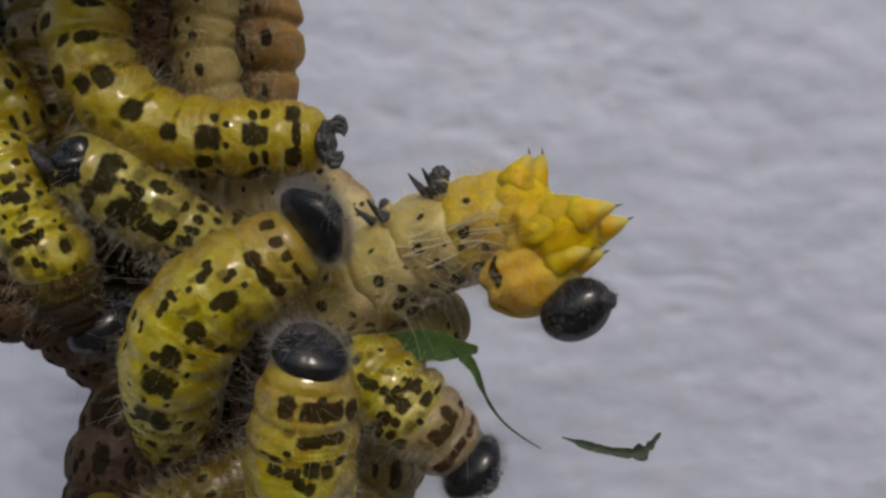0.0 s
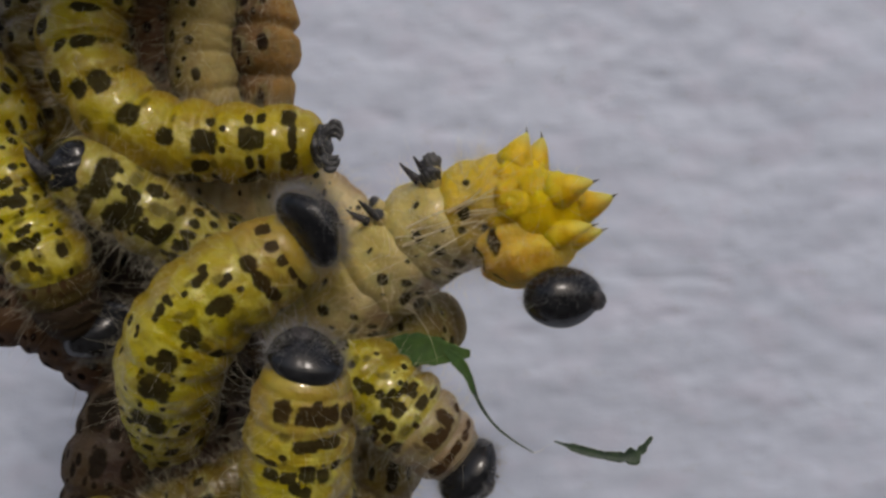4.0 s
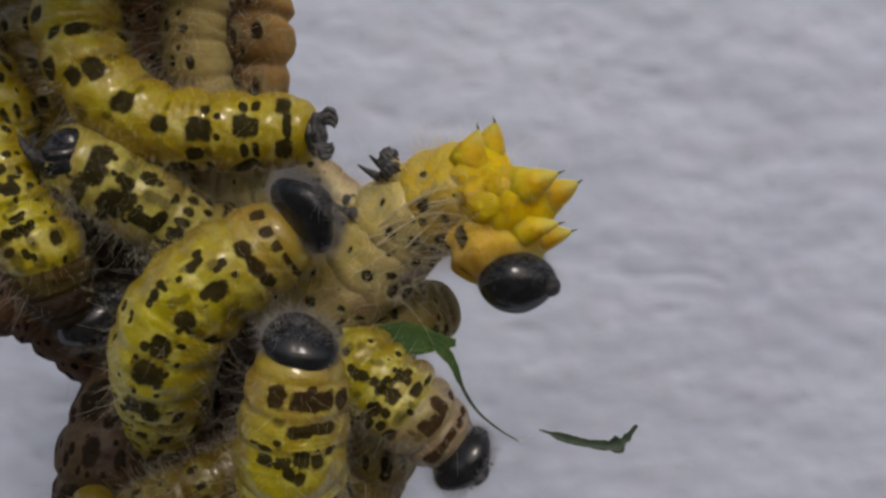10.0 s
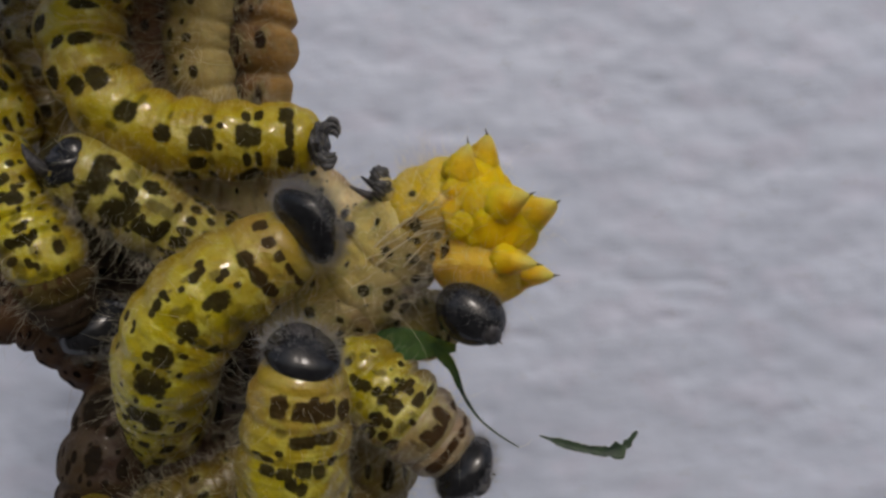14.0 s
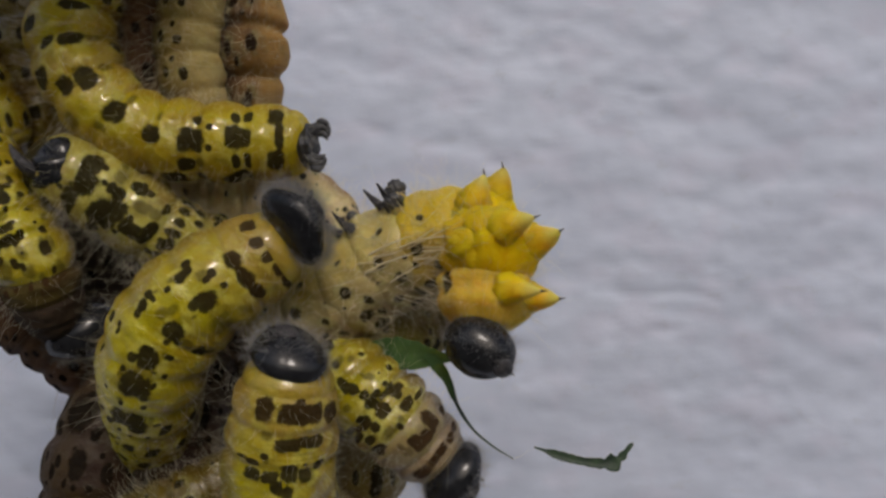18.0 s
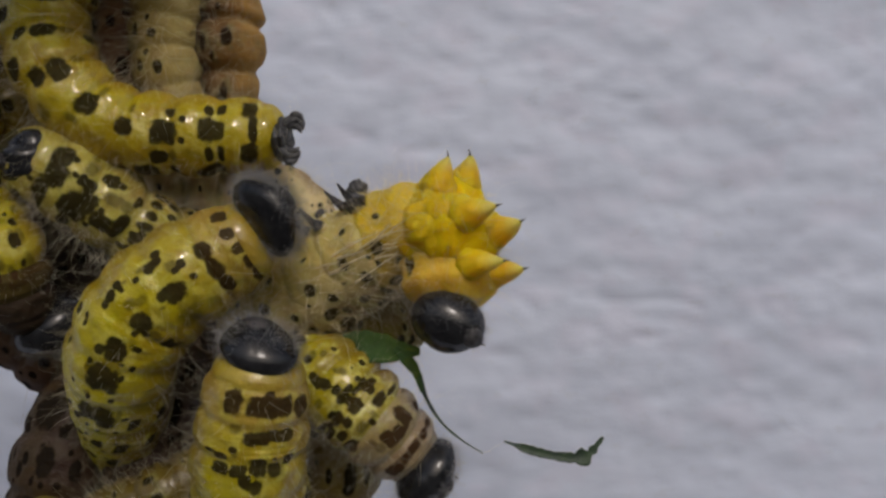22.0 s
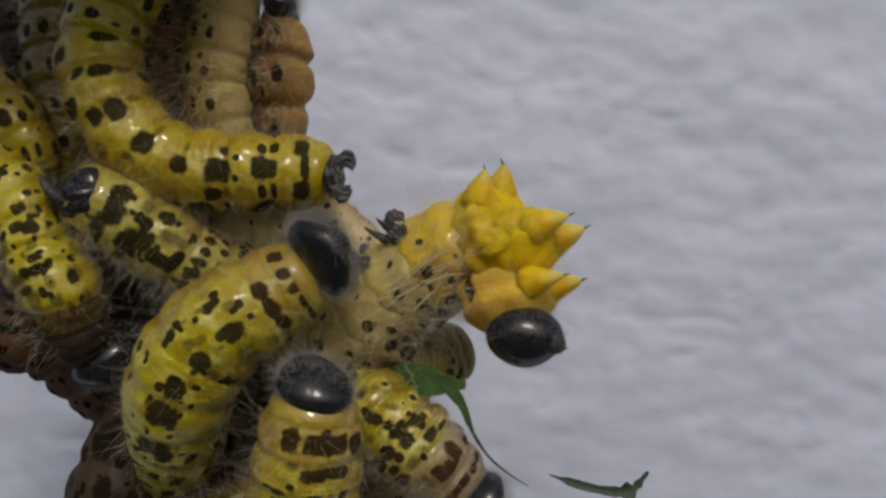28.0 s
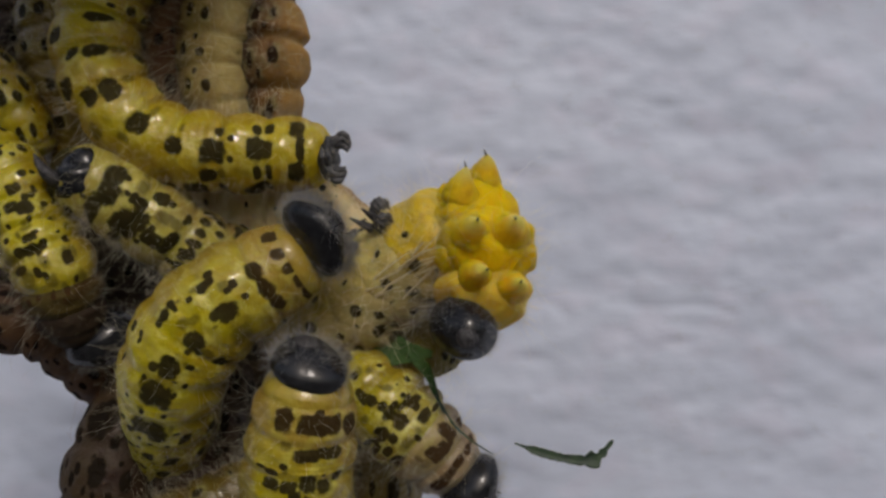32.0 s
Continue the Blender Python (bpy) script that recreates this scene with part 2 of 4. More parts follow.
# hair of the dim bodies: pale hair browned to look shaded
SHADED_HAIR = hair_skin("shaded_hair", (0.20, 0.13, 0.065), (0.30, 0.205, 0.115))
GREY_HAIR = hair_skin("grey_hair", (0.46, 0.455, 0.45), (0.66, 0.65, 0.63))
TAIL_GREY = plain("grey_tail", (0.028, 0.028, 0.031), (0.10, 0.10, 0.105), 1500, 0.4, 0.0003, 0.8)
GREEN = plain("leaf_green", (0.028, 0.075, 0.016), (0.045, 0.11, 0.022), 700, 0.8, 0.0003, 0.6, 0.15)
GREEN_DRY = plain("leaf_edge", (0.016, 0.037, 0.02), (0.038, 0.072, 0.032), 900, 0.55, 0.0003, 0.6)
BARK = plain("twig_bark", (0.05, 0.032, 0.02), (0.10, 0.07, 0.045), 500, 0.75, 0.0008, 0.8)


DIM = (BROWN, SHADED_BROWN, DEEP_SHADE)


def wall_paint():
    m, nt, p = nodes_of("white_wall_paint")
    broad = noise_node(nt, 55, 3, 0.5, "Object", (0.6, 1, 1))
    fine = noise_node(nt, 330, 3, 0.5, "Object", (0.6, 1, 1))
    col = mix(nt, ramp(nt, broad, 0.3, 0.7), (0.595, 0.660, 0.815), (0.672, 0.742, 0.905))
    tint = noise_node(nt, 130, 3, 0.5, "Object", (0.7, 1, 1))
    col = mix(nt, arith(nt, "MULTIPLY", ramp(nt, tint, 0.46, 0.66), 0.55), col, (0.665, 0.69, 0.85))
    col = mix(nt, arith(nt, "MULTIPLY", ramp(nt, fine, 0.58, 0.75), 0.25), col, (0.5, 0.53, 0.6))
    nt.links.new(col, p.inputs["Base Color"])
    p.inputs["Roughness"].default_value = 0.55
    bump(nt, p, fine, 0.15, 0.0005)
    return m


WALL = wall_paint()
PAVING = plain("grey_paving", (0.05, 0.048, 0.045), (0.09, 0.086, 0.08), 40, 0.85, 0.002, 0.5)


# ---- mesh helpers ----
def grid_mesh(name, verts, rows, cols, wrap, material, base=Vector(), attrs=None):
    """A sheet of rows x cols points (numpy, millimetres), closed round the columns when wrap."""
    me = bpy.data.meshes.new(name)
    v = np.asarray(verts, float).reshape(-1, 3)
    n = cols if wrap else cols - 1
    i, j = np.meshgrid(np.arange(rows - 1), np.arange(n), indexing="ij")
    jn = (j + 1) % cols
    quads = np.stack([i * cols + j, i * cols + jn, (i + 1) * cols + jn, (i + 1) * cols + j], -1).reshape(-1, 4)
    me.from_pydata([], [], [])
    me.vertices.add(len(v))
    me.vertices.foreach_set("co", (v * 0.001).ravel())
    me.loops.add(quads.size)
    me.loops.foreach_set("vertex_index", quads.ravel().astype(np.int32))
    me.polygons.add(len(quads))
    me.polygons.foreach_set("loop_start", np.arange(0, quads.size, 4, dtype=np.int32))
    me.polygons.foreach_set("use_smooth", np.ones(len(quads), dtype=bool))
    for key, values in (attrs or {}).items():
        a = me.attributes.new(key, "FLOAT", "POINT")
        a.data.foreach_set("value", np.asarray(values, np.float32).ravel())
    me.materials.append(material)
    me.update(calc_edges=True)
    me.validate()
    return me


def part(name, me, parent, label="", kind=""):
    ob = new(name, me)
    ob.parent = parent
    return tagged(ob, label, kind=kind)


def spline(points, n):
    """A smooth line through the points, n samples evenly by length, with the length."""
    p = np.array(points, float)
    p = np.vstack([2 * p[0] - p[1], p, 2 * p[-1] - p[-2]])
    out = []
    for k in range(1, len(p) - 2):
        u = np.linspace(0, 1, 40, endpoint=False)[:, None]
        a, b, c, d = p[k - 1], p[k], p[k + 1], p[k + 2]
        out.append(0.5 * (2 * b + (c - a) * u + (2 * a - 5 * b + 4 * c - d) * u ** 2 + (3 * b - a - 3 * c + d) * u ** 3))
    out = np.vstack(out + [p[-2][None]])
    s = np.concatenate([[0], np.cumsum(np.linalg.norm(np.diff(out, axis=0), axis=1))])
    q = np.linspace(0, s[-1], n)
    return np.stack([np.interp(q, s, out[:, k]) for k in range(3)], 1), s[-1]


def unit(v):
    v = np.asarray(v, float)
    return v / np.maximum(np.linalg.norm(v, axis=-1, keepdims=True), 1e-9)


class Spine:
    """Centre line of a body with radius and a frame whose first axis points to the back."""

    def __init__(self, points, radii, back):
        self.p, self.length = spline(points, 400)
        self.t = unit(np.gradient(self.p, axis=0))
        b = np.array(back, float)
        if b.ndim == 2:
            q = np.linspace(0, 1, 400)
            k = np.linspace(0, 1, len(b))
            b = np.stack([np.interp(q, k, b[:, i]) for i in range(3)], 1)
        self.n = unit(b - (b * self.t).sum(1)[:, None] * self.t) if b.ndim == 2 else unit(b - (self.t @ b)[:, None] * self.t)
        self.b = np.cross(self.t, self.n)
        self.r = np.interp(np.linspace(0, 1, 400), np.linspace(0, 1, len(radii)), radii)

    def at(self, u):
        x = np.clip(u, 0, 1) * 399
        i = np.minimum(x.astype(int), 398)
        f = (x - i)[..., None]
        pick = lambda a: a[i] * (1 - f) + a[i + 1] * f
        over = (u - np.clip(u, 0, 1))[..., None] * self.length
        return pick(self.p) + over * pick(self.t), unit(pick(self.t)), unit(pick(self.n)), unit(pick(self.b)), np.interp(np.clip(u, 0, 1), np.linspace(0, 1, 400), self.r)


# blotches of one body ring: place along it, angle from the back, half sizes along and round
PATTERNS = {
    "bold": [(.5, 0, .29, .28), (.28, .66, .13, .12), (.64, .64, .13, .13), (.28, -.66, .13, .12), (.64, -.64, .13, .13),
             (.45, 1.08, .26, .14), (.45, -1.08, .26, .14), (.88, .3, .07, .06), (.88, -.35, .06, .06), (.5, 1.6, .2, .12), (.5, -1.6, .2, .12)],
    "round": [(.5, 0, .23, .22), (.42, .55, .1, .09), (.5, -.6, .12, .1), (.45, 1.0, .26, .14), (.45, -1.0, .24, .13), (.5, 1.5, .24, .15), (.5, -1.5, .24, .15)],
    "hoop": [(.45, 0, .2, .3), (.45, .42, .22, .26), (.45, -.5, .26, .24), (.45, .9, .2, .2), (.45, -.95, .24, .18), (.9, .1, .07, .06)],
    "busy": [(.45, -.36, .24, .16), (.42, .1, .12, .09), (.6, .3, .16, .1), (.36, .5, .08, .06), (.7, -.05, .07, .05), (.75, -.6, .07, .06), (.5, .84, .2, .12),
             (.5, -.92, .22, .13), (.82, .62, .05, .05), (.45, 1.3, .16, .12), (.45, -1.4, .18, .12), (.15, -.1, .05, .04), (.25, -.7, .06, .05), (.78, .45, .07, .06), (.8, -.3, .07, .06)],
    "rows": [(.28, .05, .19, .12), (.28, .36, .18, .12), (.28, -.3, .18, .13), (.3, .7, .18, .13), (.3, -.64, .18, .13), (.32, 1.05, .18, .13), (.32, -1.0, .18, .13),
             (.7, .2, .16, .12), (.7, -.14, .16, .12), (.72, .54, .15, .12), (.72, -.5, .15, .12), (.72, .9, .15, .12), (.72, -.86, .15, .12), (.5, 1.4, .24, .14), (.5, -1.4, .24, .14)],
    "veined": [(.5, .1, .5, .46), (.5, 1.05, .46, .38), (.5, -.95, .46, .4), (.5, 1.8, .4, .3), (.5, -1.8, .4, .3)],
    "heavy": [(.5, 0, .5, .46), (.35, .8, .34, .26), (.35, -.8, .34, .26), (.85, .5, .14, .12), (.85, -.5, .14, .12), (.5, 1.3, .3, .22), (.5, -1.3, .3, .22)],
    "dots": [(.45, 0, .19, .15), (.5, .6, .17, .13), (.5, -.6, .17, .13), (.4, 1.2, .18, .14), (.4, -1.2, .18, .14), (.8, .9, .09, .07), (.8, -.9, .09, .07)],
    "specks": [(.5, -2.5, .045, .08), (.4, -1.95, .06, .13), (.6, -1.6, .055, .11), (.42, -1.25, .06, .12), (.62, -1.1, .05, .12), (.5, -.8, .07, .15), (.36, -.6, .06, .12),
               (.64, -.45, .06, .13), (.5, -.2, .06, .14), (.4, .3, .06, .14), (.6, .7, .06, .13), (.45, 1.1, .06, .13), (.58, 1.6, .055, .12), (.44, 2.1, .05, .1), (.34, -1.7, .03, .06), (.7, -1.9, .03, .06)],
    "collar": [(.4, .0, .24, .11), (.4, .36, .24, .11), (.4, -.36, .24, .11), (.45, .74, .24, .12), (.45, -.74, .24, .12), (.5, 1.2, .24, .14), (.5, -1.2, .24, .14)],
    "bar": [(.45, .24, .29, .18), (.5, -.22, .3, .19), (.5, 1.0, .2, .14), (.5, -1.0, .2, .14)],
    "teeth": [(.62, 0, .22, .4), (.4, 0, .2, .1), (.42, .3, .2, .09), (.42, -.3, .2, .09), (.5, .72, .36, .15), (.5, -.72, .36, .15), (.5, 1.25, .2, .14), (.5, -1.25, .2, .14)],
    "slot": [(.5, .2, .22, .26), (.5, -.24, .24, .24), (.5, .95, .16, .12), (.5, -.95, .16, .12)],
    "none": [],
}
rnd = random.Random(7)


def ring_fields(f, th, pattern, jitter, fore, spots=(), along=None, r=None):
    """Blotch field and belly field of a ring, over place f and angle th. spots: (place along the body, angle, half sizes in mm; faint where negative)."""
    mark = np.full(f.shape, -1.0)
    faint = np.zeros(f.shape)
    for a, b, la, lb in spots:
        d = ((np.abs(along - a) / abs(la * 1.08)) ** 2.8 + (np.abs(((th - b + np.pi) % (2 * np.pi)) - np.pi) * r / (lb * 1.08)) ** 2.8) ** (1 / 2.8)
        if la > 0:
            mark = np.maximum(mark, 1 - d)
        else:
            faint = np.maximum(faint, 2 - d)
    for a, b, la, lb in PATTERNS[pattern]:
        a, b = a + rnd.uniform(-.05, .05) * jitter, b + rnd.uniform(-.08, .08) * jitter
        k = 1 + rnd.uniform(-.3, .25) * jitter
        d = ((np.abs(f - a) / (la * k)) ** 2.4 + (np.abs(((th - b + np.pi) % (2 * np.pi)) - np.pi) / (lb * k)) ** 2.4) ** (1 / 2.4)
        mark = np.maximum(mark, 1 - d)
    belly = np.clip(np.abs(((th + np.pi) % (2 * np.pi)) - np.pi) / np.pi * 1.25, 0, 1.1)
    return {"mark": mark, "faint": faint, "belly": belly, "fore": np.full(f.shape, fore), "band": np.exp(-((f - 0.45) / 0.22) ** 2)}


def ring_profile(f, th, plump, seed):
    """Radius factor of a ring: soft groove at both ends, cross folds that fade round it, a side bulge, small dents."""
    inner = np.sin(np.pi * f) ** 2
    groove = (0.5 + 0.5 * np.cos(2 * np.pi * f)) ** 6
    fade = 0.5 + 0.5 * np.sin(2 * th + seed)
    r = 1.02 - plump * groove
    skew = f + 0.06 * np.sin(th * 2 + seed) * inner
    r = r - 0.011 * np.cos(2 * np.pi * 2 * skew + 0.7 * np.sin(th + seed)) * fade * inner - 0.006 * np.cos(2 * np.pi * 5 * skew + seed) * (1 - fade) * inner
    r = r + 0.05 * np.exp(-((np.abs(th) - 1.4) / .32) ** 2) * inner
    r = r + inner * (0.02 * np.sin(3 * th + seed) + 0.014 * np.sin(7 * th + 6 * f + 2 * seed) + 0.01 * np.sin(13 * th - 9 * f + seed))
    return r


ALONG, ROUND = 34, 96


def body_ring(sp, u0, u1, base, material, pattern, fore=0.0, plump=0.13, jitter=1.0, spots=()):
    f = np.linspace(0.0, 1.0, ALONG)
    th = np.linspace(-np.pi, np.pi, ROUND, endpoint=False)
    F, T = np.meshgrid(f, th, indexing="ij")
    c, t, n, b, r = sp.at(u0 + (u1 - u0) * f)
    k = r[:, None] * ring_profile(F, T, plump, rnd.uniform(0, 6))
    v = c[:, None] + k[..., None] * (np.cos(T)[..., None] * n[:, None] + np.sin(T)[..., None] * b[:, None])
    return grid_mesh("segment", v - base, ALONG, ROUND, True, material, attrs=ring_fields(F, T, pattern, jitter, fore, spots, (u0 + (u1 - u0) * F) * sp.length, r[:, None]))


def blob(name, centre, axes, material, shape=None, rows=20, cols=32, attrs=None):
    """A closed rounded form: unit ball bent by shape(x, y, z), laid along the three axes (millimetre vectors)."""
    ph = np.linspace(0.001, np.pi - 0.001, rows)
    th = np.linspace(0, 2 * np.pi, cols, endpoint=False)
    P, T = np.meshgrid(ph, th, indexing="ij")
    q = np.stack([np.sin(P) * np.cos(T), np.sin(P) * np.sin(T), np.cos(P)], -1)
    if shape is not None:
        q = shape(q)
    v = np.array(centre, float) + q @ np.array(axes, float)
    return grid_mesh(name, v, rows, cols, True, material, attrs={k: np.full(P.shape, x) for k, x in (attrs or {}).items()})


def tubes(name, lines, material, sides=3, shape=None):
    """Thin tapered tubes along many short lines of equal count: (points n x k x 3, radii n)."""
    pts, rad = lines
    pts = np.asarray(pts, float)
    n, k, _ = pts.shape
    t = unit(np.gradient(pts, axis=1))
    ref = unit(np.cross(t, np.array([0.31, 0.52, 0.79])))
    b = np.cross(t, ref)
    a = np.arange(sides) * 2 * np.pi / sides
    taper = (np.linspace(1, 0.15, k) if shape is None else np.array(shape))[None, :, None, None] * np.asarray(rad)[:, None, None, None]
    v = pts[:, :, None] + taper * (np.cos(a)[None, None, :, None] * ref[:, :, None] + np.sin(a)[None, None, :, None] * b[:, :, None])
    i = np.arange(n)[:, None, None] * k * sides + np.arange(k - 1)[None, :, None] * sides
    s = np.arange(sides)[None, None]
    sn = (s + 1) % sides
    quads = np.stack([i + s, i + sn, i + sides + sn, i + sides + s], -1).reshape(-1, 4)
    me = bpy.data.meshes.new(name)
    me.from_pydata((v.reshape(-1, 3) * 0.001).tolist(), [], quads.tolist())
    me.polygons.foreach_set("use_smooth", np.ones(len(quads), dtype=bool))
    if shape is not None:
        a = me.attributes.new("tip", "FLOAT", "POINT")
        a.data.foreach_set("value", np.tile(np.repeat(np.linspace(0, 1, k), sides), n).astype(np.float32))
    me.materials.append(material)
    return me


def hair_lines(roots, ways, rng, long, thin=0.0135, bend=0.9, spread=0.35):
    """Wispy bent hairs from roots along ways, a few of them long."""
    n = len(roots)
    l = rng.uniform(0.25, 1.0, n)[:, None] * long * np.where(rng.random(n) < 0.1, 1.5, 1.0)[:, None]
    w = unit(ways + rng.normal(0, spread, (n, 3)))
    side = unit(np.cross(w, rng.normal(0, 1, (n, 3))))
    q = np.linspace(0, 1, 6)[None, :, None]
    curve = rng.uniform(-0.2, 1, (n, 1, 1)) * bend
    pts = roots[:, None] + w[:, None] * l[:, None] * (q - 0.25 * curve * q ** 3) + side[:, None] * l[:, None] * (q ** 2) * curve
    return pts, rng.uniform(0.6, 1.3, n) * thin


def body_hairs(sp, count, base, rng, long=3.0, low=0.75, u=(0.02, 0.98)):
    q = rng.uniform(u[0], u[1], count)
    th = rng.choice([-1, 1], count) * (low + rng.beta(1.6, 1.6, count) * 1.0)
    some = rng.random(count) < 0.2
    th[some] = rng.uniform(-low, low, some.sum())
    c, t, n, b, r = sp.at(q)
    way = np.cos(th)[:, None] * n + np.sin(th)[:, None] * b
    return hair_lines(c + way * (r * 0.93)[:, None] - base, unit(way + np.array([0, 0, -0.25])), rng, long)


def body_down(sp, count, base, rng, long=1.5):
    """Short fine down all over the visible half of a body."""
    q, th = rng.uniform(0.0, 1.0, count), rng.uniform(-2.0, 2.0, count)
    c, t, n, b, r = sp.at(q)
    way = np.cos(th)[:, None] * n + np.sin(th)[:, None] * b
    return hair_lines(c + way * (r * 0.97)[:, None] - base, way, rng, long, 0.009, 0.5, 0.3)


def head_shape(q, bend=0.0):
    """Two rounded cheeks with a seam between, flatter behind, narrowed to the mouth."""
    q = q.copy()
    q[..., 1] = q[..., 1] + bend * q[..., 0] ** 2
    seam = np.exp(-(q[..., 0] / 0.12) ** 2) * np.clip(q[..., 2] * 0.5 + 0.6, 0, 1)
    q *= (1 - 0.014 * seam)[..., None]
    low = np.clip(-q[..., 1], 0, 1)
    q[..., 0] *= 1 - 0.28 * low
    q[..., 2] *= 1 - 0.1 * low
    return q


def make_head(parent, base, centre, across, down, front, rng, hairs=320, long=1.3, bend=0.0, downy=True):
    """Black head: across, down and front are millimetre half axes."""
    c = np.array(centre, float) - base
    ax, dn, fr = (np.array(v, float) for v in (across, down, front))
    head = part("head", blob("head", c, (ax, -dn, fr), HEAD_BLACK, lambda q: head_shape(q, bend), 30, 44), parent, "glossy black head capsule")
    mouth = c + dn * 0.86 + fr * 0.25
    part("mouth", blob("mouth", mouth, (ax * 0.34, dn * 0.24, fr * 0.35), CLAW_BLACK, None, 10, 14), head)
    for s in (-1, 1):
        part("antenna", tubes("antenna", (np.array([[mouth + ax * 0.4 * s, mouth + ax * 0.44 * s + dn * 0.1, mouth + ax * 0.44 * s + dn * 0.17]]), [0.13]), CLAW_BLACK, 6), head)
    q = unit(rng.normal(0, 1, (hairs, 3)))
    q = q[q[:, 2] < 0.55]
    roots = c + q @ np.array([ax, dn, fr]) * 0.95
    part("hairs", tubes("hairs", hair_lines(roots, unit(roots - c), rng, long * 1.3, 0.008), GREY_HAIR), head, kind="stuff")
    q = unit(rng.normal(0, 1, (hairs * 6, 3)))
    q = q[(q[:, 2] < 0.4) | ((q[:, 1] > 0.25) & downy)]
    roots = c + q @ np.array([ax, dn, fr]) * 0.96
    part("down", tubes("down", hair_lines(roots, unit(roots - c), rng, long * (1.25 if downy else 0.8), 0.016 if downy else 0.009), GREY_HAIR), head, kind="stuff")
    return head


def caterpillar(points, radii, back, material, label, patterns=("bold",), front=(), head=None, tail=None, hairs=170, long=4.2,
                seg=1.02, plump=0.075, collar=0.0, jitter=1.0, seed=1, low=0.75, dark_end=False, hind=None, fuzz=240, bend=0.0, spots=(), specks=0):
    """One caterpillar along points (front end first), in millimetres. front: patterns of the first rings."""
    rng = np.random.default_rng(seed)
    sp = Spine(points, radii, back)
    base = sp.p[200] + np.array([0, sp.r[200], 0])
    thing = new("caterpillar")
    thing.location = mm(*base)
    collars = collar if isinstance(collar, tuple) else (collar, collar * 0.35)
    count = max(3, round(sp.length / (seg * float(np.mean(sp.r)))))
    spots = [(u * sp.length, th, a, b) for u, th, a, b in spots]
    reach = max([q[0] + abs(q[2]) for q in spots], default=0.0)
    for _ in range(specks):
        size = rng.uniform(0.12, 0.34)
        spots.append((rng.uniform(sp.length * 0.12, reach), rng.normal(0, 0.55), size * rng.choice([-1.6, 1, 1]), size * rng.uniform(0.8, 1.3)))
    for k in range(count):
        pat = front[k] if k < len(front) else patterns[k % len(patterns)]
        pat = "none" if sp.length * (k + 0.5) / count < reach else pat
        me = body_ring(sp, k / count, (k + 1) / count, base, hind[1] if hind and k >= hind[0] else material, pat, collars[k] if k < len(collars) else 0.0, plump, jitter, spots)
        part("segment", me, thing)
    for end, u in ((0, 0.0), (1, 1.0)):
        c, t, n, b, r = sp.at(np.array([u]))
        part("segment", blob("segment", c[0] - base, (n[0] * r[0] * (1.022 - plump), b[0] * r[0] * (1.022 - plump), t[0] * r[0] * 0.6), hind[1] if hind and end else material, None, 16, 32,
                             {"mark": 1.0 if dark_end and end == 0 else -1.0, "belly": 0.12, "fore": collars[0] if end == 0 else 0.0}), thing)
    if hairs:
        part("hairs", tubes("hairs", body_hairs(sp, hairs // 6 if material in DIM else int(hairs * 1.6), base, rng, long, low), SHADED_HAIR if material in DIM else HAIR), thing, "fine pale hairs", "stuff")
        part("down", tubes("down", body_down(sp, hairs // 4 if material in DIM else hairs * 3, base, rng, 1.9), SHADED_HAIR if material in DIM else HAIR), thing, "short fine down", "stuff")
    if head:
        make_head(thing, base, *head, rng, fuzz, 1.3, bend)
    if tail:
        tail_plate(thing, base, *tail)
    return tagged(thing, label, "caterpillar", "caterpillar cluster")


def tail_plate(thing, base, centre, across, along, out):
    """Rough grey-black rear plate with two hooked clasping feet and pale hairs over it."""
    rng = np.random.default_rng(77)
    c = np.array(centre, float) - base
    ax, al, o = (np.array(v, float) for v in (across, along, out))
    rough = lambda q: q * (1 + 0.07 * np.sin(6 * q[..., :1] + 2) + 0.06 * np.sin(9 * q[..., 1:2] + 5 * q[..., :1]) + 0.03 * np.sin(21 * q[..., :1] - 9 * q[..., 2:]))
    plate = part("tail_plate", blob("tail_plate", c, (ax, al, o), TAIL_GREY, rough, 34, 48), thing, "rough grey-black tail plate")
    for s in (1, -1):
        turn = -0.55 if s > 0 else 0.3
        line = np.array([c + ax * 0.5 * s + al * 0.2 + o * 0.5, c + ax * 0.78 * s + al * 0.8 + o * 0.5, c + ax * 0.86 * s + al * 1.35 + o * 0.55, c + ax * (0.8 * s + turn * 0.15) + al * 1.8 + o * 0.6, c + ax * (0.74 * s + turn * 0.55) + al * 2.05 + o * 0.62])
        line = spline(line, 12)[0]
        part("clasper", tubes("clasper", (line[None], [0.62]), TAIL_GREY, 14, (0.9, 1, 1.05, 1.02, 1.0, 0.96, 0.92, 0.86, 0.74, 0.55, 0.35, 0.12)), thing, "dark hooked clasping rear foot")
        for e in (-0.3, 0.25):
            part("clasper", tubes("clasper", ((line[3:11] + ax * e + o * 0.12)[None], [0.33]), TAIL_GREY, 10, (0.5, 0.9, 1.05, 1.0, 0.95, 0.8, 0.55, 0.15)), thing)
    q = unit(rng.normal(0, 1, (46, 3)))
    roots = c + q @ np.array([ax, al, o])
    part("hairs", tubes("hairs", hair_lines(roots, unit(q @ np.array([ax, al, o]) + al * 1.4), rng, 3.0, 0.013, 0.8), HAIR), plate, kind="stuff")


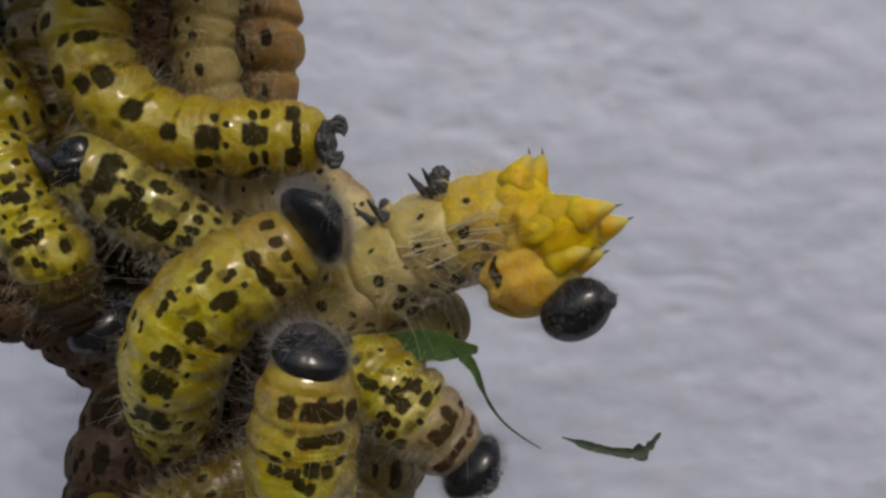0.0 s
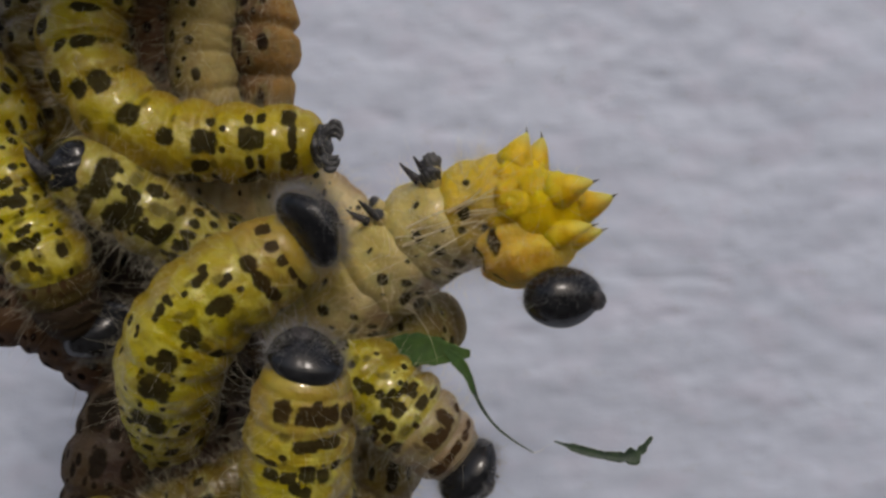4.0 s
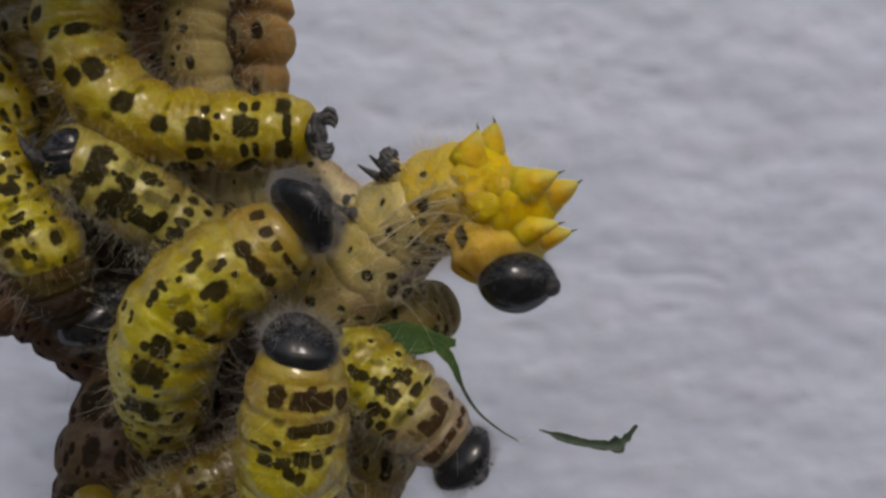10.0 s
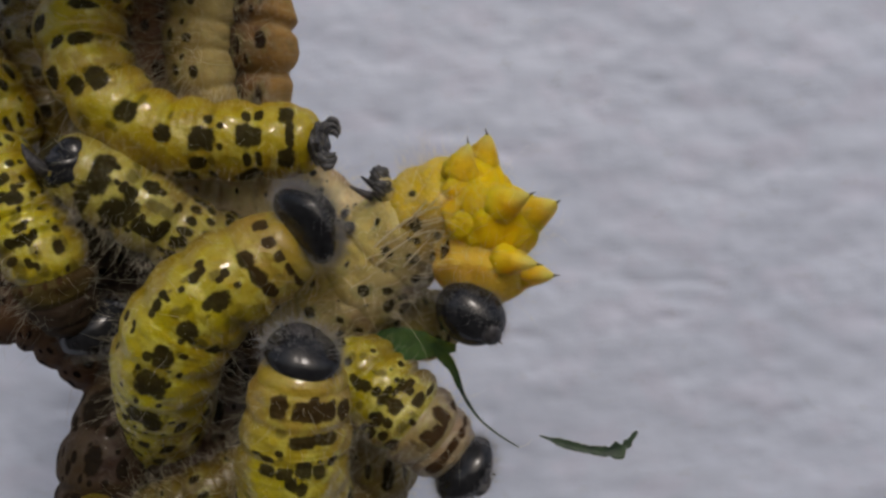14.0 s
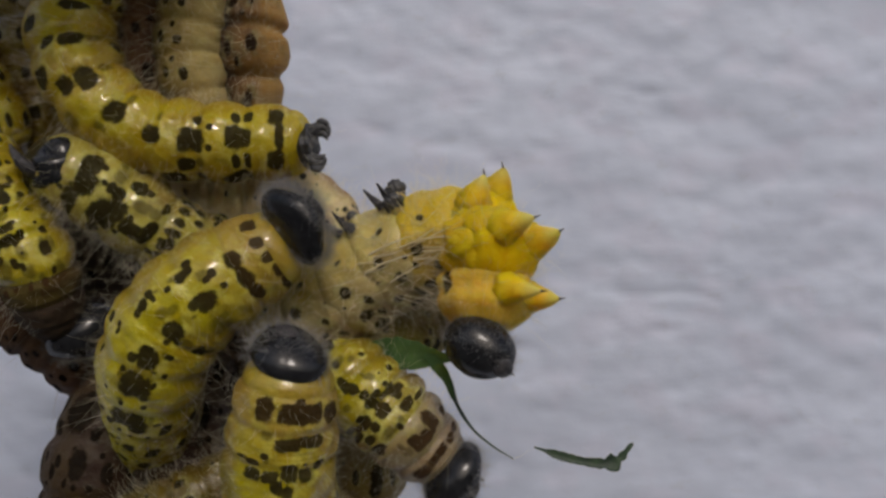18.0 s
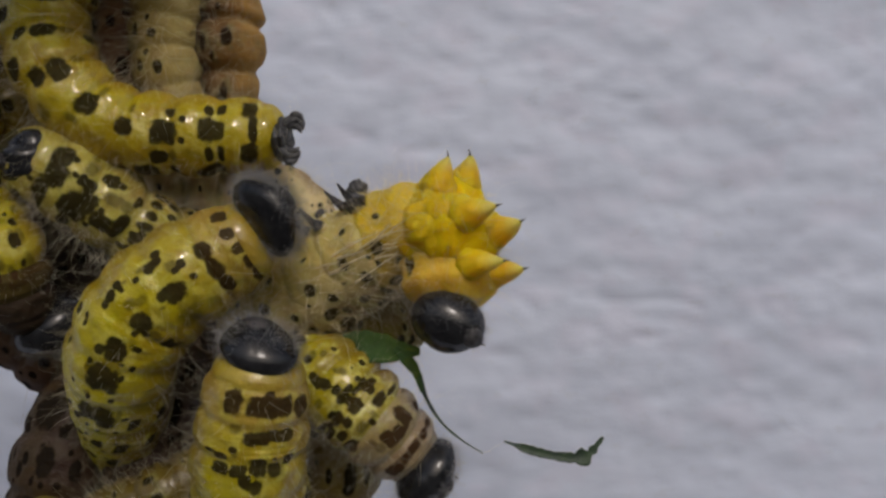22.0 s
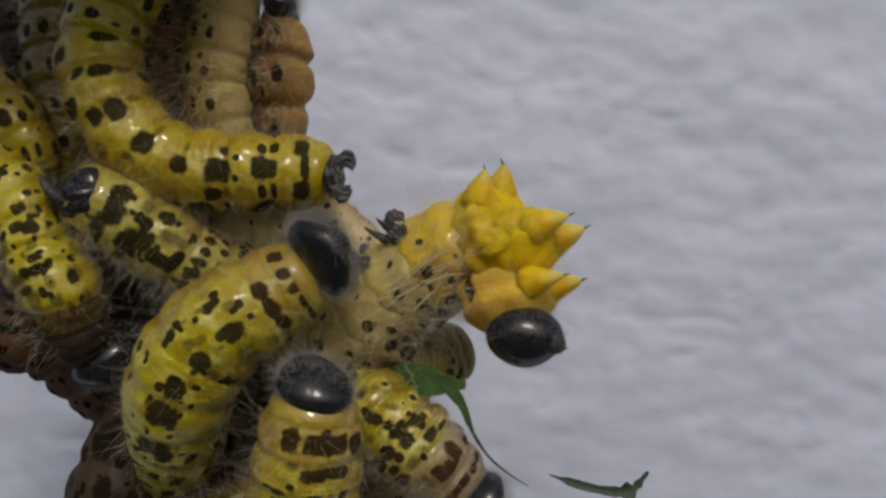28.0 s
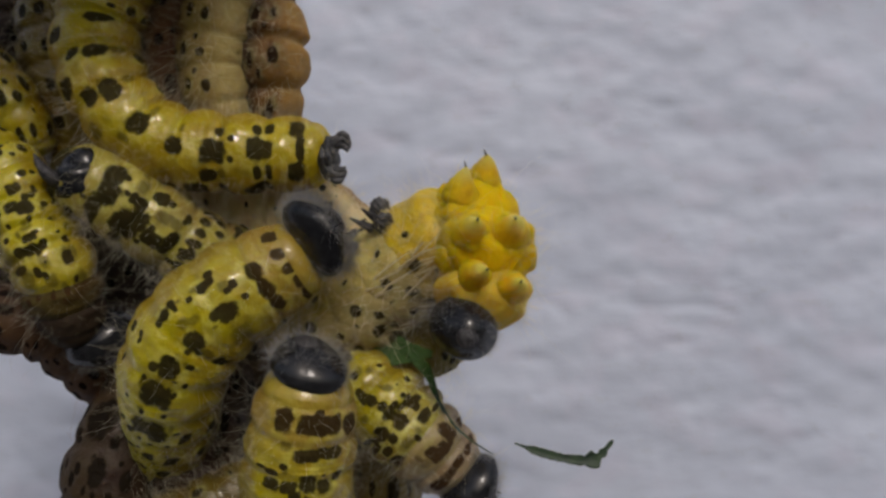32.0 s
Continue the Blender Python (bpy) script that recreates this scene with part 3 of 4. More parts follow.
# ---- the setting ----
def wall():
    dense = np.arange(-135.0, 135.1, 0.9)
    xs = np.concatenate([np.linspace(-3000, -140, 24), dense, np.linspace(140, 3000, 24)])
    zs = np.concatenate([np.linspace(-1200, -112, 20), np.arange(-108.0, 100.1, 0.9), np.linspace(104, 1300, 20)])
    X, Z = np.meshgrid(xs, zs, indexing="ij")
    Y = np.full(X.shape, 170.0)
    for i in range(len(xs)):
        for j in range(len(zs)):
            p = Vector((xs[i] * 0.155, 1.7, zs[j] * 0.235))
            a = noise.noise(p) + 0.28 * noise.noise(p * 2.3 + Vector((5, 1, 2)))
            pit = noise.noise(Vector((xs[i] * 0.16, 31.0, zs[j] * 0.29)))
            Y[i, j] += 0.8 * max(0.0, pit - 0.2) ** 1.3
            Y[i, j] -= 0.38 * a + 0.38 * noise.noise(Vector((xs[i] * 0.05, 8.2, zs[j] * 0.10)))
    front = np.stack([X, Y, Z], -1)
    ob = new("wall_north", grid_mesh("wall_north", front, len(xs), len(zs), False, WALL))
    ob.location.z = EYE_Z
    so = ob.modifiers.new("thickness", "SOLIDIFY")
    so.thickness, so.offset = 0.2, WALL_SIDE
    return tagged(ob, "white painted wall with rough horizontal plaster", "wall", kind="structure")


WALL_SIDE = 1.0
wall()
g = np.array([[[x, y, -1200.0] for y in (-60000, -2000, 2000, 60000)] for x in (-60000, -5000, 0, 5000, 60000)])
tagged(new("ground", grid_mesh("ground", g, 5, 4, False, PAVING)), "grey paved ground before the wall", "ground", kind="structure").location.z = EYE_Z


def added_backdrop():
    """Unseen plain wall, added behind the eye to darken reflections and low sky light."""
    bm = bmesh.new()
    bmesh.ops.create_cube(bm, size=1.0, matrix=Matrix.Translation((0, -3.2, 0.85)) @ Matrix.Diagonal((9.0, 0.2, 1.7, 1)))
    bmesh.ops.bevel(bm, geom=bm.edges[:], offset=0.01, segments=2, affect="EDGES")
    me = bpy.data.meshes.new("added_wall_south")
    bm.to_mesh(me)
    bm.free()
    me.materials.append(plain("brown_render", (0.10, 0.085, 0.06), (0.15, 0.125, 0.09), 30, 0.9, 0.003, 0.5))
    return tagged(new("added_wall_south", me), "unseen dull brown wall added to darken reflections", "wall", kind="structure")


added_backdrop()

# ---- the caterpillars that keep still ----
TO_EYE = (0, -1, 0)
# blotches of single bodies: place along it (0 to 1), angle from the back, half sizes in millimetres (faint where negative)
BENT_REAR = [(0.013, 0.56, 0.65, 1.19), (0.008, -0.05, 0.38, 1.22), (0.012, -0.73, 0.81, 1.08), (0.052, 0.45, 0.38, 0.58), (0.04, 0.51, 0.43, 0.68), (0.053, -0.09, 0.86, 1.11),
             (0.042, -0.12, 0.59, 0.88), (0.052, -0.75, 0.38, 0.65), (0.04, -0.75, 0.32, 0.84), (0.052, -1.34, 1.38, 0.97), (0.077, 0.14, 0.32, 0.3), (0.077, -0.38, 0.27, 0.28),
             (0.095, -0.19, 1.18, 1.11), (0.1, -0.82, 0.76, 0.69), (0.087, -0.79, -0.38, 0.61), (0.09, 0.35, 0.43, 0.53), (0.114, -1.33, 0.99, 0.97), (0.088, -1.34, 0.44, 0.69)]
BENT_MIDDLE = [(0.134, -0.14, 0.8, 0.84), (0.13, 0.35, -0.32, 0.53), (0.177, 0.03, 1.02, 1.09), (0.17, 0.52, -0.49, 0.64), (0.2, 1.48, 0.67, 0.7), (0.182, -0.49, -0.64, 0.39),
               (0.205, -0.86, -0.65, 0.76), (0.222, 0.16, 0.96, 1.05), (0.224, 0.72, -0.43, 0.82), (0.227, -0.38, 0.64, 0.81), (0.245, -0.87, 0.76, 1.05), (0.252, 1.34, 0.67, 0.7),
               (0.264, 0.24, 0.81, 1.16), (0.269, -0.31, 0.54, 0.75), (0.26, 0.73, -0.44, 0.77), (0.294, -0.77, 0.66, 0.96), (0.306, 0.37, 0.7, 1.25)]
HEAVY_REAR = [(0.2, -0.31, 0.86, 1.09), (0.219, 0.17, 0.96, 1.12), (0.187, 0.82, 0.86, 1.91), (0.068, 1.61, 0.66, 1.94), (0.317, 0.58, 1.07, 1.52), (0.346, 0.31, 0.64, 1.01),
              (0.307, 1.17, 0.44, 0.82), (0.411, 0.47, 0.87, 0.79), (0.469, 0.24, 0.55, 0.91), (0.467, 0.52, 0.44, 0.51), (0.322, -0.09, 0.43, 0.65), (0.295, -0.1, 0.27, 0.55),
              (0.297, -0.47, -0.43, 0.88), (0.361, -0.51, 0.65, 0.65), (0.401, -0.12, -0.65, 0.55), (0.449, -0.17, -0.55, 0.57), (0.476, -0.52, 0.33, 0.34), (0.536, 0.42, 0.39, 0.55),
              (0.553, 0.26, 0.28, 0.47), (0.391, 0.28, 0.27, 0.45)]
CURLED = [(0.017, 0.86, 0.59, 0.61), (0.013, 0.33, 0.54, 0.47), (0.005, -0.09, 0.58, 0.45), (0.0, -0.49, 0.49, 0.64), (0.0, -1.03, 0.45, 1.35), (0.082, 0.17, 0.97, 0.84),
          (0.077, -0.26, 0.92, 1.02), (0.07, -0.65, 0.84, 0.9), (0.182, 0.42, 0.43, 0.5), (0.17, 0.45, 0.24, 0.28), (0.157, 0.19, -0.38, 0.49), (0.209, 0.35, 0.24, 0.27),
          (0.175, -0.23, 0.67, 0.8), (0.189, -0.17, 0.48, 0.5), (0.179, -0.79, -0.88, 1.0), (0.25, -0.28, 0.72, 0.87), (0.237, 0.49, 0.29, 0.37), (0.255, 0.45, 0.39, 0.5),
          (0.24, 0.09, -0.43, 0.47), (0.255, -0.63, -0.44, 0.64), (0.265, -0.98, 0.45, 0.74), (0.329, -0.17, 0.73, 0.9), (0.272, 0.45, 0.24, 0.33), (0.384, -0.12, 0.89, 1.4),
          (0.474, -0.14, 0.87, 1.69)]
PLUMP = [(0.038, 0.3, 0.99, 0.73), (0.04, -0.42, 0.78, 1.68), (0.047, -0.09, 0.52, 0.49), (0.013, -0.42, 0.39, 0.4), (0.038, -0.77, 0.79, 0.51), (0.047, -1.15, 0.84, 0.77),
         (0.119, -0.26, 0.56, 1.12), (0.114, -0.68, 0.49, 1.37), (0.18, 0.37, 0.43, 0.56), (0.214, 0.38, 0.43, 0.75), (0.214, 0.05, 0.43, 0.65), (0.2, -0.3, 0.87, 0.71),
         (0.212, -0.59, 0.53, 0.58), (0.19, -0.87, 0.54, 0.52), (0.169, 0.59, 0.26, 0.41), (0.1, 0.17, -0.35, 0.52), (0.245, -0.28, 0.43, 0.43)]
HANGING = [(0.169, 0.45, 0.76, 0.71), (0.15, 0.12, 0.42, 0.54), (0.159, -0.16, 0.58, 0.62), (0.073, 0.1, 0.42, 0.67), (0.057, -0.65, 0.68, 0.94), (0.068, 0.54, 0.38, 0.47),
           (0.259, 0.37, 0.4, 0.77), (0.317, 0.45, 0.31, 0.86), (0.334, 0.17, 0.24, 0.56), (0.352, -0.17, 0.35, 0.59), (0.301, -0.1, 0.44, 0.74), (0.319, -0.59, 0.4, 0.72),
           (0.244, -0.33, -0.34, 0.73), (0.272, -0.84, 0.35, 0.66), (0.229, -0.96, 0.45, 0.87), (0.309, -1.05, 0.31, 0.79), (0.421, -0.21, 0.44, 0.51), (0.441, -0.31, 0.4, 0.53),
           (0.504, 0.03, -0.31, 0.51), (0.509, -0.37, 0.31, 0.54), (0.487, 0.26, -0.25, 0.46), (0.409, 0.24, -0.31, 0.32), (0.242, 0.0, -0.3, 0.35), (0.339, 0.4, 0.24, 0.51),
           (0.357, 0.05, 0.24, 0.51), (0.382, -0.14, 0.3, 0.45), (0.331, -0.12, 0.35, 0.44), (0.337, -0.65, 0.35, 0.5), (0.287, -0.49, 0.35, 0.44), (0.344, -1.13, 0.31, 0.83),
           (0.334, -1.52, -0.36, 1.16), (0.247, 0.77, 0.2, 0.99), (0.489, -0.38, 0.31, 0.41), (0.227, -1.52, 0.25, 0.77), (0.072, 0.93, 0.31, 0.64), (0.068, -0.21, 0.45, 0.57),
           (0.359, 0.35, 0.24, 0.33), (0.297, 0.38, 0.24, 0.39), (0.399, -0.61, -0.3, 0.43), (0.324, -0.91, 0.31, 0.56), (0.457, -0.26, 0.31, 0.37), (0.501, -0.07, 0.25, 0.33),
           (0.155, -0.44, -0.35, 0.51)]
# the last five entries are large faint darker patches, four along one side
OUTER = [(0.254, 0.58, 0.38, 0.53), (0.264, 0.05, -0.54, 0.44), (0.269, -0.58, 0.32, 0.77), (0.306, -0.09, 0.43, 0.8), (0.314, -0.37, 0.43, 0.53), (0.449, 0.14, 0.54, 0.74),
         (0.464, -0.14, 0.48, 0.73), (0.304, 0.19, 0.32, 0.33), (0.169, 0.52, -0.44, 0.74), (0.386, 0.02, -0.48, 0.57), (0.551, 0.44, 0.33, 0.39), (0.341, -0.02, 0.37, 0.63),
         (0.513, 0.03, 0.32, 0.49), (0.222, 0.05, -0.38, 0.5), (0.30, -0.75, -1.3, 0.9), (0.38, -0.95, -1.2, 1.0), (0.24, -0.5, -0.8, 0.7), (0.44, -0.6, -0.7, 0.5), (0.20, 0.75, -0.6, 0.8)]
YELLOW_SPOTTED = "bright yellow caterpillar with large black blotches"

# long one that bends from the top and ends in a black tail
# its unseen upper loop reaches towards the eye to shade the top
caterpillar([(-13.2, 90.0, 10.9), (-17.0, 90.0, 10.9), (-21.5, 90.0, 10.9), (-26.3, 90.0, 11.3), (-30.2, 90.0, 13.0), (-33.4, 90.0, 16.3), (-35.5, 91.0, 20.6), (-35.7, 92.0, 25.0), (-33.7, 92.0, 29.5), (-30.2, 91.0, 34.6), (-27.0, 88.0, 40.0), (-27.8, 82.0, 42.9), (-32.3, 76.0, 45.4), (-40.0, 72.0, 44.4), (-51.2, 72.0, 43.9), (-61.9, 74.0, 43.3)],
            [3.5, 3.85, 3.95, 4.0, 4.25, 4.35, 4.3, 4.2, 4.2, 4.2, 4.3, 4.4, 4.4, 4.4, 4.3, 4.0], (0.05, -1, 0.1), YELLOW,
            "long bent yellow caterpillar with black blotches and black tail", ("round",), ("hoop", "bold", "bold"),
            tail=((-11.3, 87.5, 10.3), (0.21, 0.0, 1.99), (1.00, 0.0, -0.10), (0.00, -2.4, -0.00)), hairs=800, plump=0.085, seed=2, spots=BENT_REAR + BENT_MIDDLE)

# unseen neighbour, added over the top of the pile to cast shade on it
caterpillar([(-19.1, 92.0, 43.6), (-20.3, 84.0, 42.6), (-23.4, 76.0, 40.0), (-30.2, 71.0, 37.4), (-38.5, 70.0, 36.4), (-51.0, 71.0, 37.1), (-61.9, 74.0, 36.0)],
            [3.2, 4.0, 4.3, 4.4, 4.4, 4.3, 3.8], (0.05, -1, 0.3), LIME, "unseen spotted yellow caterpillar added over the pile to shade its top", ("busy",), hairs=200, seed=23)

# one seen from its black rear end
rear_end = caterpillar([(-37.1, 89.5, 8.4), (-33.6, 89.5, 7.2), (-30.2, 90.0, 5.0), (-26.6, 92.0, 2.3), (-22.7, 95.0, 0.1), (-18.5, 98.0, -1.8)],
            [3.3, 3.9, 4.0, 3.9, 3.9, 3.8], (0.1, -1, 0.15), PALE, "pale yellow caterpillar with heavy black rear blotches", ("rows",), front=("veined", "heavy", "bold", "rows", "rows"),
            dark_end=True, jitter=0.5, hairs=420, seed=3, spots=HEAVY_REAR, specks=30)
rear = np.array(rear_end.location) * 1000 - np.array([0, 0, EYE_Z * 1000])
part("tail_plate", blob("tail_plate", np.array((-35.6, 87.65, 8.1)) - rear, ((1.45, 0.0, 2.3), (-2.1, 0.0, 1.35), (0.42, -2.1, -0.21)), HEAD_BLACK, lambda q: q * (1 + 0.06 * np.sin(6 * q[..., :1] + 2) + 0.05 * np.sin(5 * q[..., 1:2] + 7 * q[..., :1])), 28, 40), rear_end, "glossy black rear plate")
part("horn", tubes("horn", (np.array([[(-37.0, 87.9, 7.5), (-37.2, 86.9, 7.5), (-37.6, 86.1, 7.8), (-38.2, 85.9, 8.4), (-38.9, 86.1, 9.2), (-39.5, 86.5, 10.1)]]) - rear, [0.78]), CLAW_BLACK, 12, (1, 1, 0.92, 0.75, 0.5, 0.15)), rear_end, "curved dark brown rear horn")

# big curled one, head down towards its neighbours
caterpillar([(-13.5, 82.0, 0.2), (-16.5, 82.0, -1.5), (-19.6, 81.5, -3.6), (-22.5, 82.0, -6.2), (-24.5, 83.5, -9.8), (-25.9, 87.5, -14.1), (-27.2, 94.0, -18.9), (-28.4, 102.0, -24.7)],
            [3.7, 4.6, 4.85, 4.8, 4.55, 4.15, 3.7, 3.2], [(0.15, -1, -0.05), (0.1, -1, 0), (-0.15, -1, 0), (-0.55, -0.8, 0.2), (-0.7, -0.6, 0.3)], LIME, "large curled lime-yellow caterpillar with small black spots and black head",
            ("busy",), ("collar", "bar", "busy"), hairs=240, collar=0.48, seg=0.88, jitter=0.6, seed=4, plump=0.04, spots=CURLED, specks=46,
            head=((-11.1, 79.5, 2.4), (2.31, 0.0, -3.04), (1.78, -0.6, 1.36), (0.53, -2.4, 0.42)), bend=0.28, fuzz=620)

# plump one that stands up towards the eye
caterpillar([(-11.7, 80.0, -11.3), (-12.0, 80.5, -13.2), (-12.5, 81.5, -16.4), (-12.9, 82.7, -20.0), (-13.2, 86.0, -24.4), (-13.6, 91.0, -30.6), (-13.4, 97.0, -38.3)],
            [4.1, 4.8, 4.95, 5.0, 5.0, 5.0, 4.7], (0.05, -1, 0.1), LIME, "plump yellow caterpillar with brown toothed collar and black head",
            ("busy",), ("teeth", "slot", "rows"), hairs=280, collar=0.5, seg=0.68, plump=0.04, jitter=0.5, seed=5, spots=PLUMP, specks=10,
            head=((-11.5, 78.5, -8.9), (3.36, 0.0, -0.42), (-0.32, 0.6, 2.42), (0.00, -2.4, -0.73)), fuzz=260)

# one that hangs forward with its head low
caterpillar([(1.3, 89.0, -19.6), (-1.4, 88.0, -17.0), (-4.2, 88.0, -14.6), (-7.1, 89.0, -12.2), (-10.5, 92.0, -9.8), (-14.6, 96.0, -7.4)],
            [3.3, 4.1, 4.3, 4.25, 4.0, 3.8], (0.2, -1, 0.1), ASH_LIME, "yellow caterpillar with dense black spots and glossy head",
            ("rows",), ("collar", "bar", "rows", "rows"), hairs=300, collar=(0.95, 0.75, 0.2), seg=0.66, seed=6, spots=HANGING, specks=12,
            head=((2.9, 87.8, -21.2), (2.31, 0.0, 2.73), (1.78, 0.0, -1.47), (0.42, -2.8, -0.42)))

# pale one behind the heads
caterpillar([(-8.7, 97.0, 1.7), (-10.8, 97.0, 4.6), (-14.1, 97.0, 5.8), (-18.5, 98.0, 6.2), (-23.7, 99.0, 6.8), (-29.2, 101.0, 7.6)],
            [2.4, 3.4, 3.9, 4.0, 4.0, 3.8], (0.5, 0.6, 0.6), ASHEN, "pale caterpillar with grey-black spots behind the others", ("specks",), hairs=420, seed=7)

# olive one under the leaf
caterpillar([(0.6, 94.0, -7.0), (-2.1, 93.0, -7.9), (-5.4, 93.0, -8.3), (-9.7, 95.0, -8.3), (-14.3, 98.0, -8.2)],
            [3.3, 3.7, 3.7, 3.6, 3.6], (0.1, -1, 0.0), HONEY, "sandy-brown caterpillar partly under a leaf scrap", ("specks",), hairs=320, long=4.6, seed=8)

# pale-bellied upright one
caterpillar([(-23.2, 95.0, 13.4), (-24.1, 94.0, 17.0), (-24.7, 94.0, 21.1), (-24.4, 94.0, 25.2), (-23.9, 95.0, 30.2), (-23.2, 97.0, 36.9)],
            [2.8, 3.4, 3.5, 3.5, 3.5, 3.4], (-0.9, -0.35, 0.0), SAND, "upright pale-bellied caterpillar seen from its side", ("dots",), hairs=240, long=6, seed=9)
# brown one beside it, its shade put into the skin colour
caterpillar([(-28.2, 100.0, 13.1), (-29.5, 98.0, 17.7), (-30.4, 98.0, 22.6), (-30.1, 98.0, 27.5), (-28.9, 98.0, 33.6), (-26.0, 92.0, 39.0)],
            [3.4, 4.1, 4.3, 4.3, 4.2, 4.0], (-0.5, -1, 0), SHADED_UMBER, "brown caterpillar darkened for the shade of the cluster", ("dots",), hairs=190, long=6.5, seed=10)
# amber one at the edge
caterpillar([(-18.4, 96.0, 28.2), (-18.5, 96.0, 24.8), (-18.6, 96.0, 21.3), (-18.6, 96.5, 18.1), (-19.5, 98.0, 14.7)],
            [2.5, 3.7, 3.95, 3.3, 3.3], (-0.9, -0.5, 0), AMBER, "translucent amber caterpillar with a dark head", ("dots",), hairs=240, long=6, seg=1.3, plump=0.2, seed=11,
            head=((-18.2, 94.5, 29.5), (1.78, 0.0, -0.21), (0.00, 0.0, 1.78), (0.00, -2.0, -0.21)))

# those at the outer edge
caterpillar([(-43.0, 94.0, 12.0), (-44.0, 93.0, 14.6), (-46.9, 93.0, 17.8), (-51.5, 95.0, 21.2), (-56.8, 97.0, 24.2)],
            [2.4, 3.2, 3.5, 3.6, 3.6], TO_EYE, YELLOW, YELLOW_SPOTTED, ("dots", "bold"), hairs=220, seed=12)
caterpillar([(-37.3, 92.5, -6.8), (-38.0, 91.0, -3.6), (-38.6, 90.0, -1.0), (-40.3, 90.0, 2.0), (-42.3, 90.5, 6.0), (-45.7, 92.0, 9.8), (-51.1, 95.0, 13.7)],
            [3.0, 3.8, 4.1, 3.9, 3.7, 3.8, 3.8], (0.15, -1, 0.1), TAWNY, "yellow caterpillar with brown collar above a black head", ("busy",), ("dots", "heavy", "dots", "busy"), hairs=170, seg=0.72, collar=(1.0, 0.9, 0.15), hind=(2, LIME), seed=13, spots=OUTER, specks=60,
            head=((-35.3, 94.0, -8.1), (3.0, 0.0, 2.4), (2.10, 0.0, -1.89), (0.42, -3.0, -0.42)), fuzz=70)
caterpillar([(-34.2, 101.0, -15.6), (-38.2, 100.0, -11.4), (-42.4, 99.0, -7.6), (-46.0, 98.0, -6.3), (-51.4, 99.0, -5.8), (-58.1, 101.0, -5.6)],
            [3.2, 3.6, 3.7, 3.7, 3.6, 3.5], (0, -1, 0.3), BROWN, "brown caterpillar under the pile, darkened for shade", ("dots",), hairs=240, seed=14)
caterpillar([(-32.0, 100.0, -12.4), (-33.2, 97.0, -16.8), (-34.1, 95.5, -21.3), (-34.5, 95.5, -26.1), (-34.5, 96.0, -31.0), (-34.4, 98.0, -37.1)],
            [3.4, 4.3, 4.9, 5.0, 4.9, 4.6], (-0.3, -1, 0), SHADED_BROWN, "large shade-darkened brown caterpillar with dark spots at the pile's foot", ("busy", "heavy"), hairs=200, long=4.6, seed=15)
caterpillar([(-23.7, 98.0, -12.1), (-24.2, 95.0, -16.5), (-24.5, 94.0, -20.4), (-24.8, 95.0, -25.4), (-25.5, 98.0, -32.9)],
            [3.8, 4.5, 4.7, 4.7, 4.5], (0.2, -1, 0), SHADED_BROWN, "shade-darkened brown caterpillar wedged between two yellow ones", ("busy",), hairs=90, long=5, seed=16)
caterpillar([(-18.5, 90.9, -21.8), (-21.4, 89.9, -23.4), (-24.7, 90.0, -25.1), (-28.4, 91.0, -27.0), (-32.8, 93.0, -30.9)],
            [2.6, 3.0, 3.1, 3.0, 2.8], (0, -1, 0.2), SHADED_OLIVE, "olive-yellow caterpillar darkened for shade, slanting under its neighbours", ("specks", "dots"), hairs=260, seed=17)
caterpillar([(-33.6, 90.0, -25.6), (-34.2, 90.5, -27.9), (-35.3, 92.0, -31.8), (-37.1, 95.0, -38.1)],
            [2.1, 3.0, 3.2, 3.2], (0, -1, 0.2), SHADED_OLIVE, "shade-darkened olive-yellow caterpillar tip at the pile's foot", ("dots",), hairs=160, seed=25)
# gap filler whose near-black skin stands for the shade inside the pile
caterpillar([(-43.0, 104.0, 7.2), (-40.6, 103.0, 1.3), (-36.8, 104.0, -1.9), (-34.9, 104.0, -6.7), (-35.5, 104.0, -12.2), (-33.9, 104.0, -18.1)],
            [4.4, 4.4, 4.4, 4.4, 4.2, 4.0], (0, -1, 0), DEEP_SHADE, "shade-dark caterpillar added to fill a gap deep inside the pile", ("dots",), hairs=160, long=5, seed=18)
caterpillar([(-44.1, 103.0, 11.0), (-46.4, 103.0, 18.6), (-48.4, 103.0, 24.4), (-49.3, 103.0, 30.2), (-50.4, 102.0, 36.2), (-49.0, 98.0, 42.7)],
            [3.6, 4.6, 4.6, 4.4, 4.2, 4.0], (0.2, -1, 0), DEEP_SHADE, "shade-dark caterpillar at the top of the pile", ("dots",), hairs=20, seed=19)
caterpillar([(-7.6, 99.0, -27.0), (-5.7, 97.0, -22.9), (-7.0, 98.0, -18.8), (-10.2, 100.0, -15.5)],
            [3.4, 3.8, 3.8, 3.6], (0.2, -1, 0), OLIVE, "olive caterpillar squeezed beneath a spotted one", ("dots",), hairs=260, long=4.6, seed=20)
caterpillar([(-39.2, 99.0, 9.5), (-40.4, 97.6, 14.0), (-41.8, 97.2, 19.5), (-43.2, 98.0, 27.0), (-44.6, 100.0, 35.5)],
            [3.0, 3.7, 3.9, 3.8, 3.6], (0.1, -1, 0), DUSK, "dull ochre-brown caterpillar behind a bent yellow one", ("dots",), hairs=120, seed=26)
